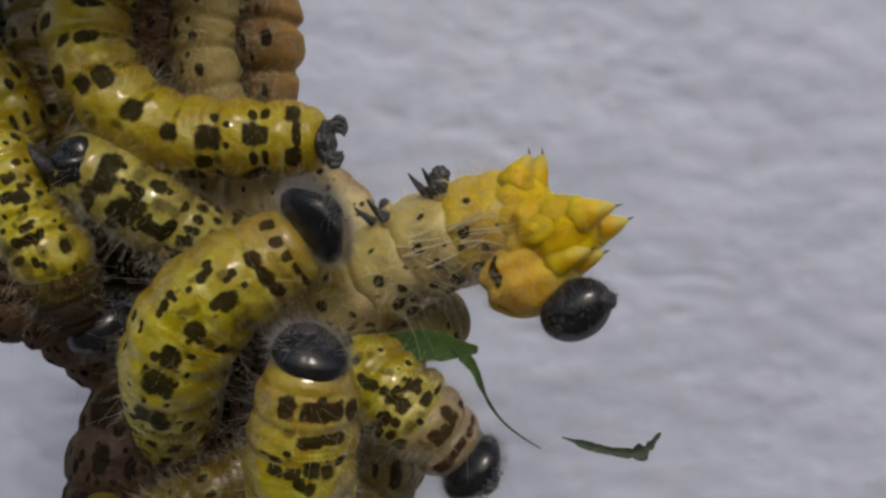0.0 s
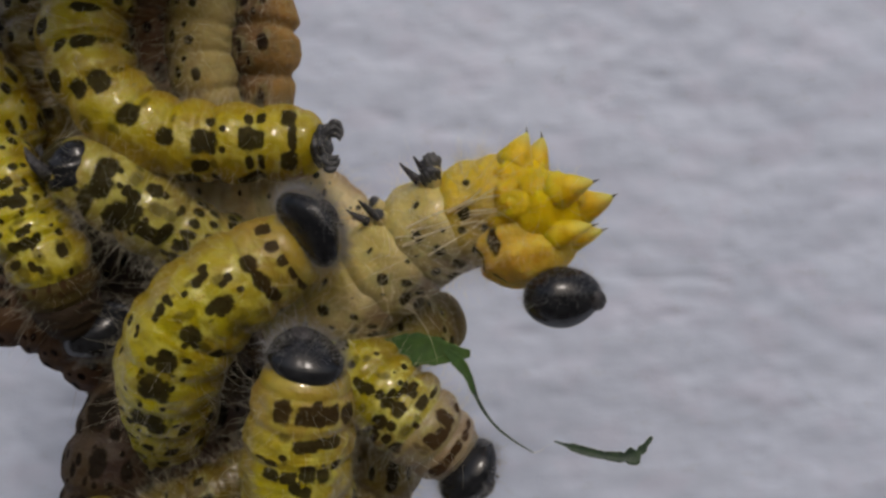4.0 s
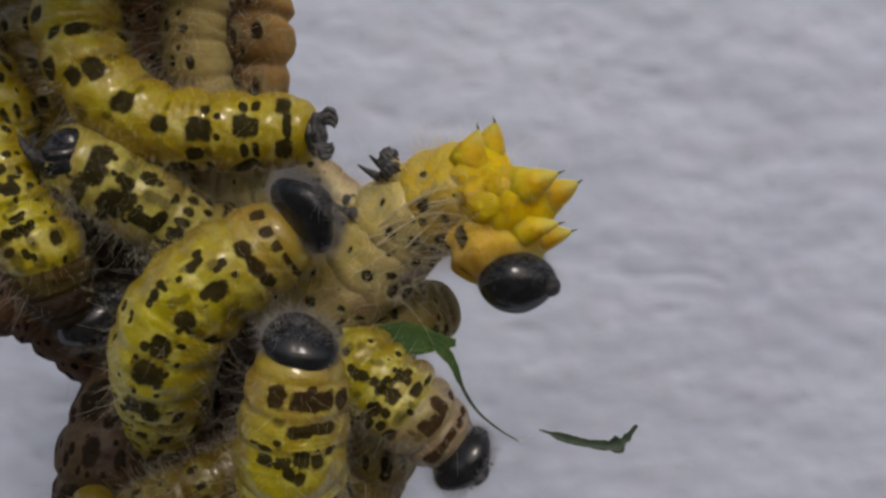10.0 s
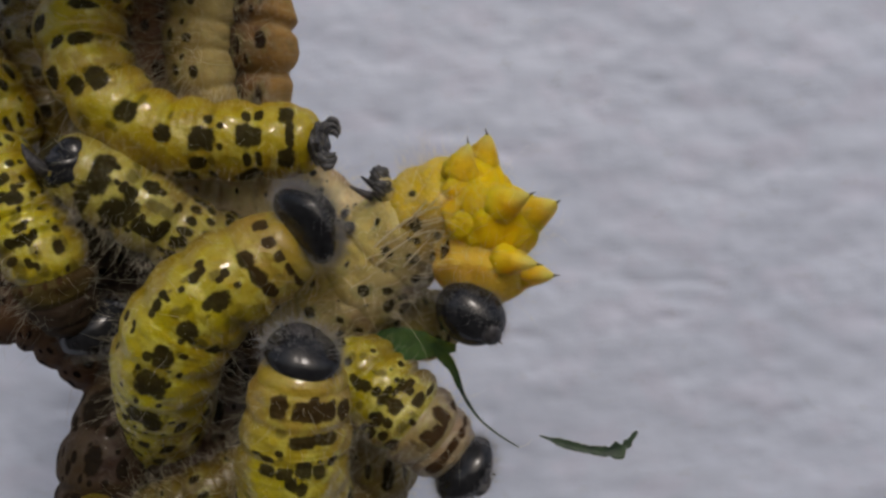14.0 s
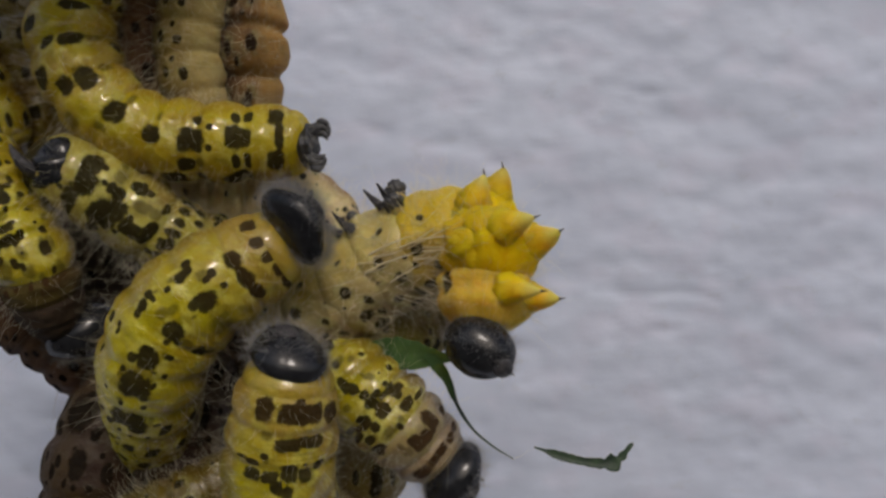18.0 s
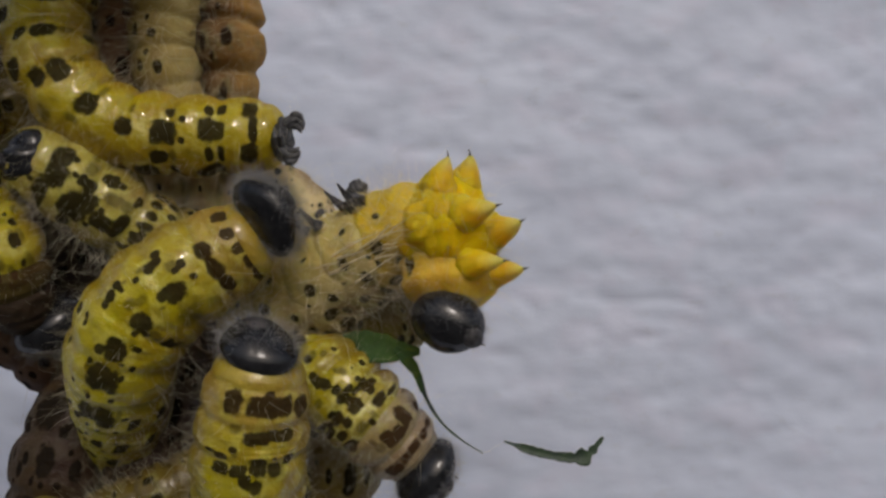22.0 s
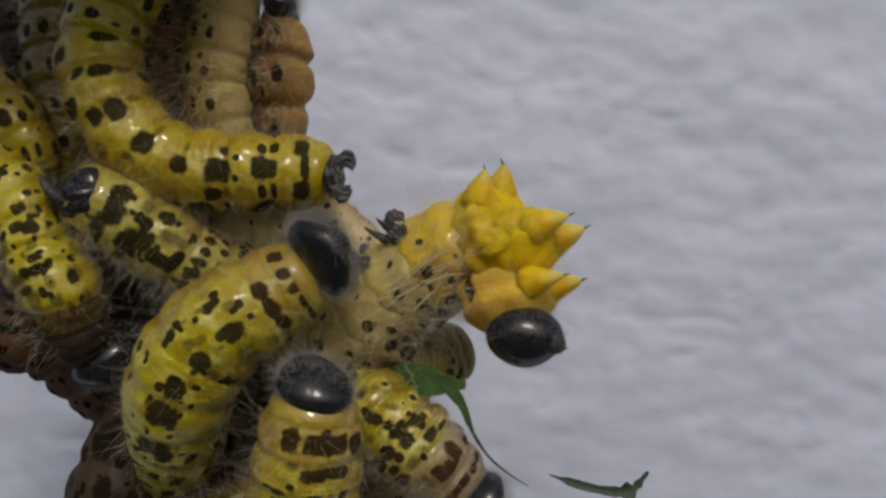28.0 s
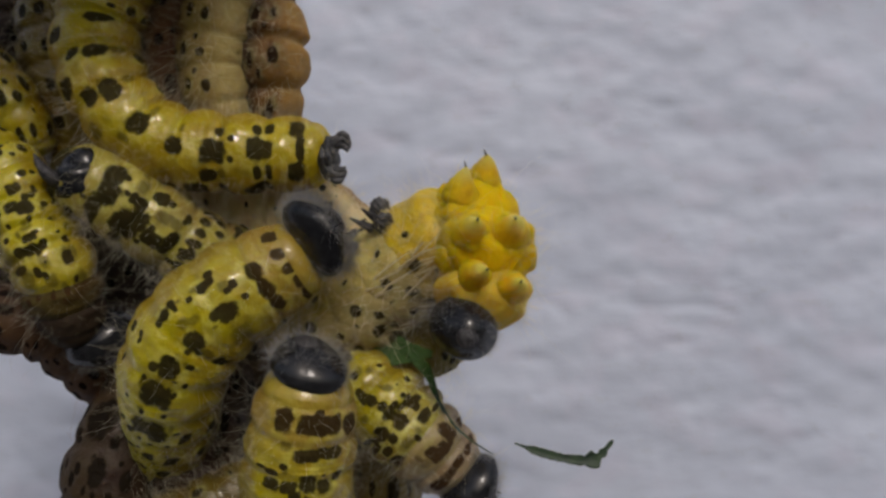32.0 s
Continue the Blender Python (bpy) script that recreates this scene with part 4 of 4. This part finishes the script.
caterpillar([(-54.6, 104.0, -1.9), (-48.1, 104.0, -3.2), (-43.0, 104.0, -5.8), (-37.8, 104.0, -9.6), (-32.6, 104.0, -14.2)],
            [4.2, 4.6, 4.6, 4.4, 4.2], (0, -1, 0.2), DEEP_SHADE, "shade-dark caterpillar added low inside the pile", ("dots",), hairs=160, seed=24)
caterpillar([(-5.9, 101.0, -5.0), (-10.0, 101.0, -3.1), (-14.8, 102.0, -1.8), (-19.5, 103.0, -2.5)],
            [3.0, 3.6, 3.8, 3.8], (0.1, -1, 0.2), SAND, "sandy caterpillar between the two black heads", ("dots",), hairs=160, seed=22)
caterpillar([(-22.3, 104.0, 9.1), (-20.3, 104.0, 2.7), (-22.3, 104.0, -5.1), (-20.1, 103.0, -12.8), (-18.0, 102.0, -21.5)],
            [4.2, 4.4, 4.4, 4.4, 4.4], (0.2, -1, 0), SHADED_BROWN, "shade-dark caterpillar clinging to the twig behind the heads", ("dots",), hairs=120, seed=21)


# ---- the twig that they all cling to ----
def twig():
    p, _ = spline([(-37.2, 112.0, 79.5), (-38.9, 110.0, 50.7), (-37.9, 109.0, 23.1), (-32.8, 109.0, -4.0), (-30.5, 108.0, -30.8), (-29.2, 107.0, -53.9), (-34, 116, -160), (-42, 124, -420), (-30, 132, -800), (-38, 140, -1204)], 240)
    k = np.linspace(-np.pi, np.pi, 14, endpoint=False)
    t = unit(np.gradient(p, axis=0))
    n = unit(np.cross(t, [0, 1, 0]))
    b = np.cross(t, n)
    r = np.linspace(1.6, 7.0, 240)[:, None] * (1 + 0.06 * np.sin(np.arange(240) * 0.9)[:, None] + 0.05 * np.cos(3 * k)[None])
    v = p[:, None] + r[..., None] * (np.cos(k)[None, :, None] * n[:, None] + np.sin(k)[None, :, None] * b[:, None])
    ob = new("twig", grid_mesh("twig", v, 240, 14, True, BARK))
    ob.location.z = EYE_Z
    return tagged(ob, "thin brown sapling stem inside the caterpillar cluster", "twig")


twig()


# ---- torn leaf that shifts with the feeding ----
def ribbon(name, points, widths, face, material, curl=0.15, thick=0.16, ragged=0.0, seed=1):
    p, _ = spline(points, 48)
    rng = np.random.default_rng(seed)
    t = unit(np.gradient(p, axis=0))
    f = unit(np.array(face, float))
    s = unit(np.cross(t, f))
    w = np.interp(np.linspace(0, 1, 48), np.linspace(0, 1, len(widths)), widths) / 2
    q = np.linspace(-1, 1, 7)
    rag = 1 + ragged * np.convolve(rng.normal(0, 1, (52)), [.3, .4, .3], "same")[:48]
    v = p[:, None] + (w * rag)[:, None, None] * (q[None, :, None] * s[:, None] + curl * (q ** 2)[None, :, None] * f)
    n = np.cross(t, s)
    front = np.concatenate([v + n[:, None] * thick / 2, (v - n[:, None] * thick / 2)[:, ::-1]], 1)
    return grid_mesh(name, front, 48, 14, True, material)


leaf = tagged(new("torn_leaf"), "torn green leaf remnant with a dangling scrap", "leaf")
leaf.location = mm(0, 0, 0)
part("blade", ribbon("blade", [(-7.9, 88.5, -8.9), (-4.9, 88.0, -9.6), (-1.6, 87.5, -9.4), (0.9, 87.0, -9.6), (3.3, 86.5, -9.6)], [0.6, 2.6, 3.2, 2.6, 0.6], (0.1, -1, 0.35), GREEN, 0.35, 0.16, 0.1, 3), leaf, "soft green torn blade")
part("blade", ribbon("blade", [(0.9, 86.6, -9.2), (2.0, 86.4, -10.2), (3.0, 86.2, -11.5), (3.6, 86.0, -13.3)], [0.5, 1.3, 0.8, 0.35], (0.1, -1, 0.1), GREEN, 0.2, 0.16, 0.12, 5), leaf)
part("stalk", ribbon("stalk", [(3.3, 86.2, -11.7), (4.0, 86.0, -13.9), (5.4, 85.6, -16.0), (7.2, 85.2, -17.5), (9.2, 85.0, -18.7)], [0.5, 0.36, 0.26, 0.18, 0.08], (0, -1, 0.1), GREEN_DRY, 0.3, 0.14, 0.08, 6), leaf, "thin curved leaf rib")
part("thread", tubes("thread", (np.array([[(9.1, 85.0, -18.7), (9.8, 84.8, -18.5), (10.5, 84.6, -17.9), (11.2, 84.4, -17.6)]]), [0.02]), HAIR, 5), leaf)
part("scrap", ribbon("scrap", [(11.1, 84.4, -17.5), (13.7, 84.2, -18.3), (16.3, 84.0, -18.8), (18.5, 84.0, -18.7), (20.1, 84.0, -17.0)], [0.25, 0.7, 0.85, 1.35, 0.2], (0, -1, 0.2), GREEN_DRY, 0.25, 0.16, 0.3, 8), leaf, "dark green bitten leaf scrap")

# ---- the caterpillar that rears and sways, belly up ----
# t, head x z, chest x z (millimetres)
SWAY = [
    (0, 11.8, -5.3, 7.7, 1.4), (0.5, 11.7, -4.9, 7.5, 1.5), (1, 11.6, -4.4, 7.4, 1.8), (1.5, 11.6, -4.3, 7.3, 1.9),
    (2, 11.6, -4.3, 7.2, 1.9), (2.5, 11.5, -4.4, 7.1, 1.8), (4.5, 10.5, -3.8, 7.6, 3.3), (5, 9.8, -4.1, 7.0, 3.1),
    (5.5, 8.9, -6.3, 6.9, 1.4), (6, 8.2, -7.6, 6.6, 0.3), (6.5, 7.9, -7.8, 6.4, 0.1), (7, 7.6, -7.3, 5.9, 0.5),
    (7.5, 7.3, -7.0, 5.6, 0.7), (8, 7.1, -6.8, 5.3, 0.7), (8.5, 6.8, -8.8, 5.6, -1.0), (9, 7.5, -7.2, 5.8, -0.1),
    (9.5, 7.7, -4.5, 5.0, 1.6), (10, 7.5, -3.8, 4.4, 2.1), (10.5, 7.1, -4.1, 3.8, 2.3), (11, 6.7, -3.2, 3.0, 2.7),
    (11.5, 6.1, -3.0, 2.4, 2.8), (12, 5.8, -3.0, 2.2, 2.8), (12.5, 5.7, -3.6, 2.5, 2.5), (13, 4.5, -4.9, 2.0, 1.5),
    (13.5, 3.5, -5.8, 1.6, 1.0), (14, 3.2, -5.7, 1.7, 1.0), (14.5, 3.6, -5.7, 1.9, 1.1), (16.5, 5.2, -7.1, 3.5, -0.5),
    (17, 5.2, -8.3, 3.6, -0.8), (17.5, 4.9, -8.1, 3.4, -1.1), (18, 5.0, -8.4, 3.2, -1.1), (18.5, 5.2, -8.4, 3.5, -1.2),
    (19, 5.2, -8.4, 3.6, -1.1), (19.5, 5.6, -8.9, 4.3, -1.6), (20, 5.9, -7.6, 4.3, -0.8), (20.5, 5.8, -7.5, 4.0, -0.9),
    (21, 5.7, -7.6, 3.5, -1.0), (21.5, 5.3, -7.4, 2.6, -0.9), (22, 4.6, -6.7, 1.9, -0.6), (22.5, 4.6, -6.7, 1.6, -0.6),
    (23, 4.1, -6.4, 1.4, -0.4), (23.5, 4.1, -6.5, 1.3, -0.5), (24, 4.0, -8.4, 2.2, -1.6), (24.5, 4.4, -7.6, 2.2, -1.0),
    (25, 4.7, -6.4, 2.1, -0.3), (25.5, 5.2, -6.3, 2.0, -0.2), (26, 5.4, -5.6, 2.0, 0.1), (26.5, 5.6, -4.5, 1.9, 0.5),
    (28.5, 6.9, -4.8, 2.7, 1.9), (29, 6.7, -5.7, 2.9, 1.5), (29.5, 6.6, -6.9, 2.8, 0.7), (30, 6.4, -7.5, 2.5, 0.3),
    (30.5, 5.9, -7.3, 2.8, 0.2), (31, 3.5, -6.2, 2.2, 0.6), (31.5, 2.2, -5.6, 1.4, 0.7), (32, 1.9, -5.6, 0.8, 0.8),
]
# t, leaf shift x z
LEAF_ROWS = [
    (0, 0.00, 0.00), (0.5, 0.14, 0.00), (1, 0.05, 0.24), (1.5, 0.05, 0.06), (2, 0.08, 0.12), (2.5, 0.02, 0.16),
    (4.5, -0.53, -0.11), (5, -0.80, -0.12), (5.5, -0.96, -0.07), (6, -1.07, 0.13), (6.5, -1.06, 0.31), (7, -1.00, 0.16),
    (7.5, -1.18, -0.05), (8, -1.17, -0.13), (8.5, -1.52, -0.67), (9, -1.22, -0.33), (9.5, -1.16, -0.34), (10, -1.16, -0.20),
    (10.5, -1.35, -0.11), (11, -1.17, -0.04), (11.5, -1.34, 0.14), (12, -1.25, -0.00), (12.5, -1.28, -0.05), (13, -1.52, 0.08),
    (13.5, -1.58, 0.15), (14, -1.36, 0.23), (14.5, -1.43, 0.24), (16.5, -0.37, -0.19), (17, -0.29, -0.14), (17.5, -0.66, -0.37),
    (18, -0.85, -0.36), (18.5, -0.97, -0.39), (19, -1.00, -0.49), (19.5, -0.95, -1.65), (20, -0.86, -1.05), (20.5, -0.80, -0.84),
    (21, -0.85, -0.64), (21.5, -0.90, -0.56), (22, -1.24, -0.17), (22.5, -1.49, -0.08), (23, -1.80, -0.17), (23.5, -1.85, -0.02),
    (24, -3.62, -1.46), (24.5, -2.83, -1.19), (25, -2.45, -1.11), (25.5, -2.29, -0.96), (28.5, -1.52, 0.01), (29, -1.41, -0.04),
    (29.5, -1.18, -0.77), (30, -1.49, -1.02), (30.5, -1.68, -0.71), (31, -2.80, 0.64), (31.5, -3.58, 1.12), (32, -4.25, 1.13),
]
# t, then places of the three chest rings, x z: two from the chest point, one from halfway to the head
CHEST = [(0, -0.7, 1.1, 1.9, -0.3, -1.9, -0.6), (4.8, 0.1, 1.5, 1.2, 0.7, -1.1, 1.0), (6, -0.2, 1.6, 1.7, 0.0, -1.5, 0.3), (9, 0.0, 2.2, 1.9, 0.6, -0.8, 0.3), (11.5, -0.4, 2.5, 2.4, 0.9, 0.4, 0.4), (12.2, -0.4, 2.6, 2.6, 1.1, 0.7, 0.5), (13, 1.6, 3.4, 3.3, 1.2, 1.7, 1.0),
         (19, 2.4, 2.4, 2.5, 1.4, 1.3, 0.9), (23, 3.0, 2.6, 2.7, 1.3, 1.4, 1.1), (26, 1.6, 3.0, 2.5, 1.6, 0.9, 0.9), (29.5, 1.8, 2.6, 3.3, 1.3, 0.5, 0.3), (32, 2.2, 3.0, 3.0, 0.6, 2.2, 0.2)]
# t, then the ways that the bellies of the three chest rings face
FACE = [(0, .7, -.45, .6, .85, -.55, -.05, .75, -.5, -.4), (2.5, .7, -.45, .6, .85, -.55, 0, .8, -.5, -.3), (4.8, .7, -.4, .65, .75, -.55, .45, .9, -.4, .1), (6, .3, -.5, .8, .85, -.5, -.1, .8, -.5, -.4), (9, .3, -.5, .8, .8, -.5, .35, .85, -.5, -.4),
        (13, .2, -.55, .8, .6, -.7, .35, .7, -.65, -.3), (23, .4, -.5, .75, .7, -.6, .3, .7, -.65, -.3), (29.8, .3, -.5, .8, .85, -.45, .15, .75, -.6, -.35),
        (31.3, .15, -.6, .77, .25, -.95, .1, .2, -.95, -.2), (32, .15, -.62, .75, .1, -.99, .05, .1, -.98, -.2)]
# t, then how far the middle of the body arches up
ARCH = [(0, 1.2), (4.5, 1.9), (9, 2.0), (14, 1.7), (17, 1.5), (22, 0.9), (32, 0.9)]
# t, then how far the rings slide towards the head, in rings
SLIDE = [(0, 0.35), (9, 0.35), (14, 0.2), (17, 0.1), (21, -0.2), (32, -0.2)]
ROOT = [(-13.7, 92.0, -7.5), (-7.7, 89.5, -3.7)]
RINGS = ((4.5, CREAM, "specks"), (4.8, CREAM, "specks"), (5.0, CREAM, "specks"), (5.15, CREAM, "specks"), (5.1, STRAW, "specks"), (4.6, GOLD, "none"), (4.4, GOLD, "none"), (4.25, GOLD, "dots"))


def cone_leg(name, root, way, long, thick, material, bend):
    q = np.linspace(0, 1, 8 if material is CLAW_BLACK else 16)[:, None]
    line = root + way * long * q + bend * long * 0.22 * q ** 2
    return tubes(name, (line[None], [thick]), material, 12, (1.15, 1.2, 1.18, 1.1, 1.0, 0.92, 0.85, 0.79, 0.72, 0.65, 0.58, 0.5, 0.41, 0.31, 0.2, 0.08) if material is LEG_GOLD else None)


def swaying_caterpillar():
    base = np.array(ROOT[0])
    thing = tagged(new("caterpillar"), "rearing yellow caterpillar with belly up and golden legs", "caterpillar", "caterpillar cluster")
    thing.location = mm(*base)
    rng = np.random.default_rng(31)
    parts = []
    long = 4.1
    for k, (r, material, pattern) in enumerate(RINGS):
        f = 0.5 - 0.5 * np.cos(np.linspace(0.01, np.pi - 0.01, 30))
        th = np.linspace(-np.pi, np.pi, ROUND, endpoint=False)
        F, T = np.meshgrid(f, th, indexing="ij")
        lump = (0.0, 0.02, 0.07, 0.03)[(k > 0) + (k > 4) + (k > 6)]
        rad = r * (1 - np.abs(2 * F - 1) ** (2.6 if k > 4 else 4.2)) ** 0.5 * (1 + lump * np.sin(5 * T + 2 * k) * np.cos(7 * F + k) + lump * 0.7 * np.sin(9 * T + 5 * F) + lump * 0.4 * np.sin(15 * T - 11 * F + k) * np.sin(9 * F) + (0.045 if k > 4 else 0.02) * np.cos(6 * np.pi * F + 0.6 * np.sin(2 * T)))
        v = np.stack([rad * np.cos(T), rad * np.sin(T), long * (1.75 if k > 4 else 2.3) * (F - 0.5)], -1)
        fields = ring_fields(F, T, pattern, 0.9, 0.5 if k == 7 else 0.0)
        fields["belly"] = np.clip(fields["belly"] - 0.22, 0, 1.1)
        seg = part("segment", grid_mesh("segment", v, 30, ROUND, True, material, attrs=fields), thing,
                   "orange collar ring" if k == 7 else "golden chest ring" if k > 4 else "")
        n = 300 if k < 5 else 110
        a = rng.uniform(-3.1, 3.1, n)
        way = np.stack([np.cos(a), np.sin(a), rng.normal(0, .2, n)], 1)
        roots = way * np.array([r * .95, r * .95, 0]) + np.array([0, 0, 1.0]) * rng.uniform(-2, 2, n)[:, None]
        part("hairs", tubes("hairs", hair_lines(roots, way, rng, 4.5, 0.013), HAIR), seg, kind="stuff")
        if k > 3:
            m = 420
            a, z = rng.uniform(-np.pi, np.pi, m), rng.uniform(-1.8, 1.8, m)
            way = np.stack([np.cos(a), np.sin(a), z * 0.25], 1)
            part("down", tubes("down", hair_lines(way * np.array([r * .96, r * .96, 0]) + np.stack([z * 0, z * 0, z], 1), way, rng, 2.2, 0.015), HAIR), seg, "short pale down", "stuff")
        if k < 6:
            m = 36
            a = rng.uniform(-2.6, -0.9, m)
            way = np.stack([np.cos(a) * 0.38, np.sin(a) * 0.38, rng.uniform(0.6, 1.1, m)], 1)
            roots = np.stack([np.cos(a) * r * 0.97, np.sin(a) * r * 0.97, rng.uniform(-2, 1, m)], 1)
            part("tuft", tubes("tuft", hair_lines(roots, way, rng, 6.0, 0.026, 0.8, 0.45), HAIR, 5), seg, "pale straw-coloured bristles", "stuff")
        if k in (3, 4):
            m = 9
            a = rng.normal(-1.95, 0.22, m)
            way = np.stack([np.cos(a) * 0.3, np.sin(a) * 0.3, np.ones(m)], 1)
            roots = np.stack([np.cos(a) * r * 1.02, np.sin(a) * r * 1.02, rng.uniform(-2.5, 0, m)], 1)
            part("tuft", tubes("tuft", hair_lines(roots, way, rng, 7.5, 0.1, 0.5, 0.2), HAIR, 6), seg, "long cream bristle strands", "stuff")
        if k in (2, 3):
            big = 0.8 if k == 2 else 1.4
            for s in (-1, 1):
                b = math.pi + 0.26 * s
                w = np.array([math.cos(b), math.sin(b), 0.1])
                root = w * r * 0.93 + np.array([0, 0, 2.2])
                across = np.cross(w, [0, 0, 1.0])
                part("proleg", blob("proleg", root + w * 0.3, (w * 1.0, np.array([0, 0, 0.75]), across * 0.7), CREAM, None, 12, 16, {"mark": -1.0, "belly": 0.5, "fore": 0.0}), seg)
                part("pad", blob("pad", root + w * 0.95, (w * 0.75 * big, np.array([0, 0, 0.75 * big]), across * 0.6), TAIL_GREY, lambda q: q * (1 + 0.10 * np.sin(13 * q[..., 1:2] + 3 * q[..., 2:])), 18, 30), seg, "dark bristly proleg pad")
            top = np.array([-1.0, -0.12, 0.0])
            for e in (-1, 1):
                part("claw", cone_leg("claw", top * r * 1.06 + np.array([0, 0, 1.9 + 0.5 * e]), unit(top + np.array([0, -0.1 * e, -0.2 + 0.12 * e])), 2.5, 0.5, CLAW_BLACK, np.array([0, 0, 0.35])), seg, "dark pointed proleg tip")
        if k >= 5:
            for s in (-1, 1):
                b = math.pi + 0.45 * s
                w = np.array([math.cos(b), math.sin(b), 0.0])
                side = np.array([-math.sin(b), math.cos(b), 0.0]) * s
                root = w * r * 0.82 + np.array([0, 0, 0.9 if k == 5 else 0])
                grow = 1.12 if k < 7 else 1.0
                reach = (2.4, 2.8, 3.2)[k - 5]
                lean = 0.75 if k == 5 else 0.1
                way = unit(w * 0.5 + np.array([-0.6, 0, lean]))
                for c, z, size in ((0.95, -0.5, 1.6), (1.5, 0.8, 1.6)) if k < 7 else ():
                    v = math.pi + c * s
                    out = np.array([math.cos(v), math.sin(v), 0.0])
                    part("lobe", blob("lobe", out * r * 0.86 + np.array([0, 0, z]), (out * size * 0.5, np.array([0, 0, size]), np.cross(out, [0, 0, size])), GOLD, lambda q: q * (1 + 0.08 * np.sin(5 * q[..., 1:2] + 4 * q[..., :1] + k)), 14, 20, {"mark": -1.0, "belly": 0.5, "fore": 0.0}), seg)
                part("leg", blob("leg", root + w * 0.5 * grow, (w * 1.2 * grow, np.array([0, 0, 1.45 * grow]), side * 1.4 * grow), LEG_GOLD, lambda q: q * (1 + 0.09 * np.sin(6 * q[..., 1:2] + 3 * q[..., :1]) + 0.05 * np.sin(9 * q[..., 2:] + k)), 18, 26), seg)
                part("leg", cone_leg("leg", root + w * 0.35, way, reach * grow, 1.3 * grow, LEG_GOLD, -side * 1.2), seg, "pointed golden chest leg")
                tip = root + w * 0.35 + way * (reach - 0.1) * grow - side * 1.2 * reach * grow * 0.21
                part("claw", cone_leg("claw", tip, unit(w - side * 0.6), 0.7, 0.13, CLAW_BLACK, -side * 0.3), seg)
        parts.append(seg)
    head = make_head(thing, np.zeros(3), (0, 0, 0), (0, 3.2, 0), (-3.05, 0, 1.75), (1.35, 0, 2.35), rng, 260, downy=False)
    parts.append(head)
    return thing, parts, base


def table(rows, t):
    a = np.array(rows, float)
    return [np.interp(t, a[:, 0], a[:, k]) for k in range(1, a.shape[1])]


def sway_poses(base, t):
    """Poses of all rings and the head at t, in the caterpillar's space."""
    hx, hz, bx, bz = table(SWAY, t)
    x1, z1, x2, z2, x3, z3 = table(CHEST, t)
    ways = np.array(table(FACE, t)).reshape(3, 3)
    head = np.array([hx, 80.0, hz])
    hind = np.array([bx + x1, 85.0, bz + z1])
    middle = np.array([bx + x2, 82.0, bz + z2])
    fore = np.array([(bx + hx) / 2 + x3, 82.5, (bz + hz) / 2 + z3])
    root = np.array(ROOT)
    mid = (root[1] + hind) / 2 + np.array([-0.2, 0.3, table(ARCH, t)[0]])
    low = np.array([0.1, -0.45, 0.9])
    line = [root[0], root[1], mid, hind, middle, fore, head]
    sp = Spine(line, [4], -low)
    where = [int(np.argmin(np.linalg.norm(sp.p - q, axis=1))) / 399 for q in line]
    out = []
    slide = table(SLIDE, t)[0]
    us = [where[3] * max(0.02, k + 0.25 + slide * k / 4) / 5.25 for k in range(5)] + where[3:6] + [1.0]
    backs = [-low] * 3 + [-(low * 0.7 + ways[0] * 0.3), -(low * 0.3 + ways[0] * 0.7), -ways[0], -ways[1], -ways[2], -ways[2]]
    for u, back in zip(us, backs):
        c, t_, _, _, _ = (x[0] for x in sp.at(np.array([u])))
        n = unit(back - (back @ t_) * t_)
        b = np.cross(t_, n)
        m = Matrix(((n[0], b[0], t_[0], 0), (n[1], b[1], t_[1], 0), (n[2], b[2], t_[2], 0), (0, 0, 0, 1)))
        out.append(Matrix.Translation(Vector(c - base) * 0.001) @ m)
    return out


def motions():
    walk(leaf, [(t, Matrix.Translation(mm(x, 0, z))) for t, x, z in LEAF_ROWS])
    thing, parts, base = swaying_caterpillar()
    rows = [(row[0], sway_poses(base, row[0])) for row in SWAY]
    for k, p in enumerate(parts):
        walk(p, [(t, poses[k]) for t, poses in rows])


motions()
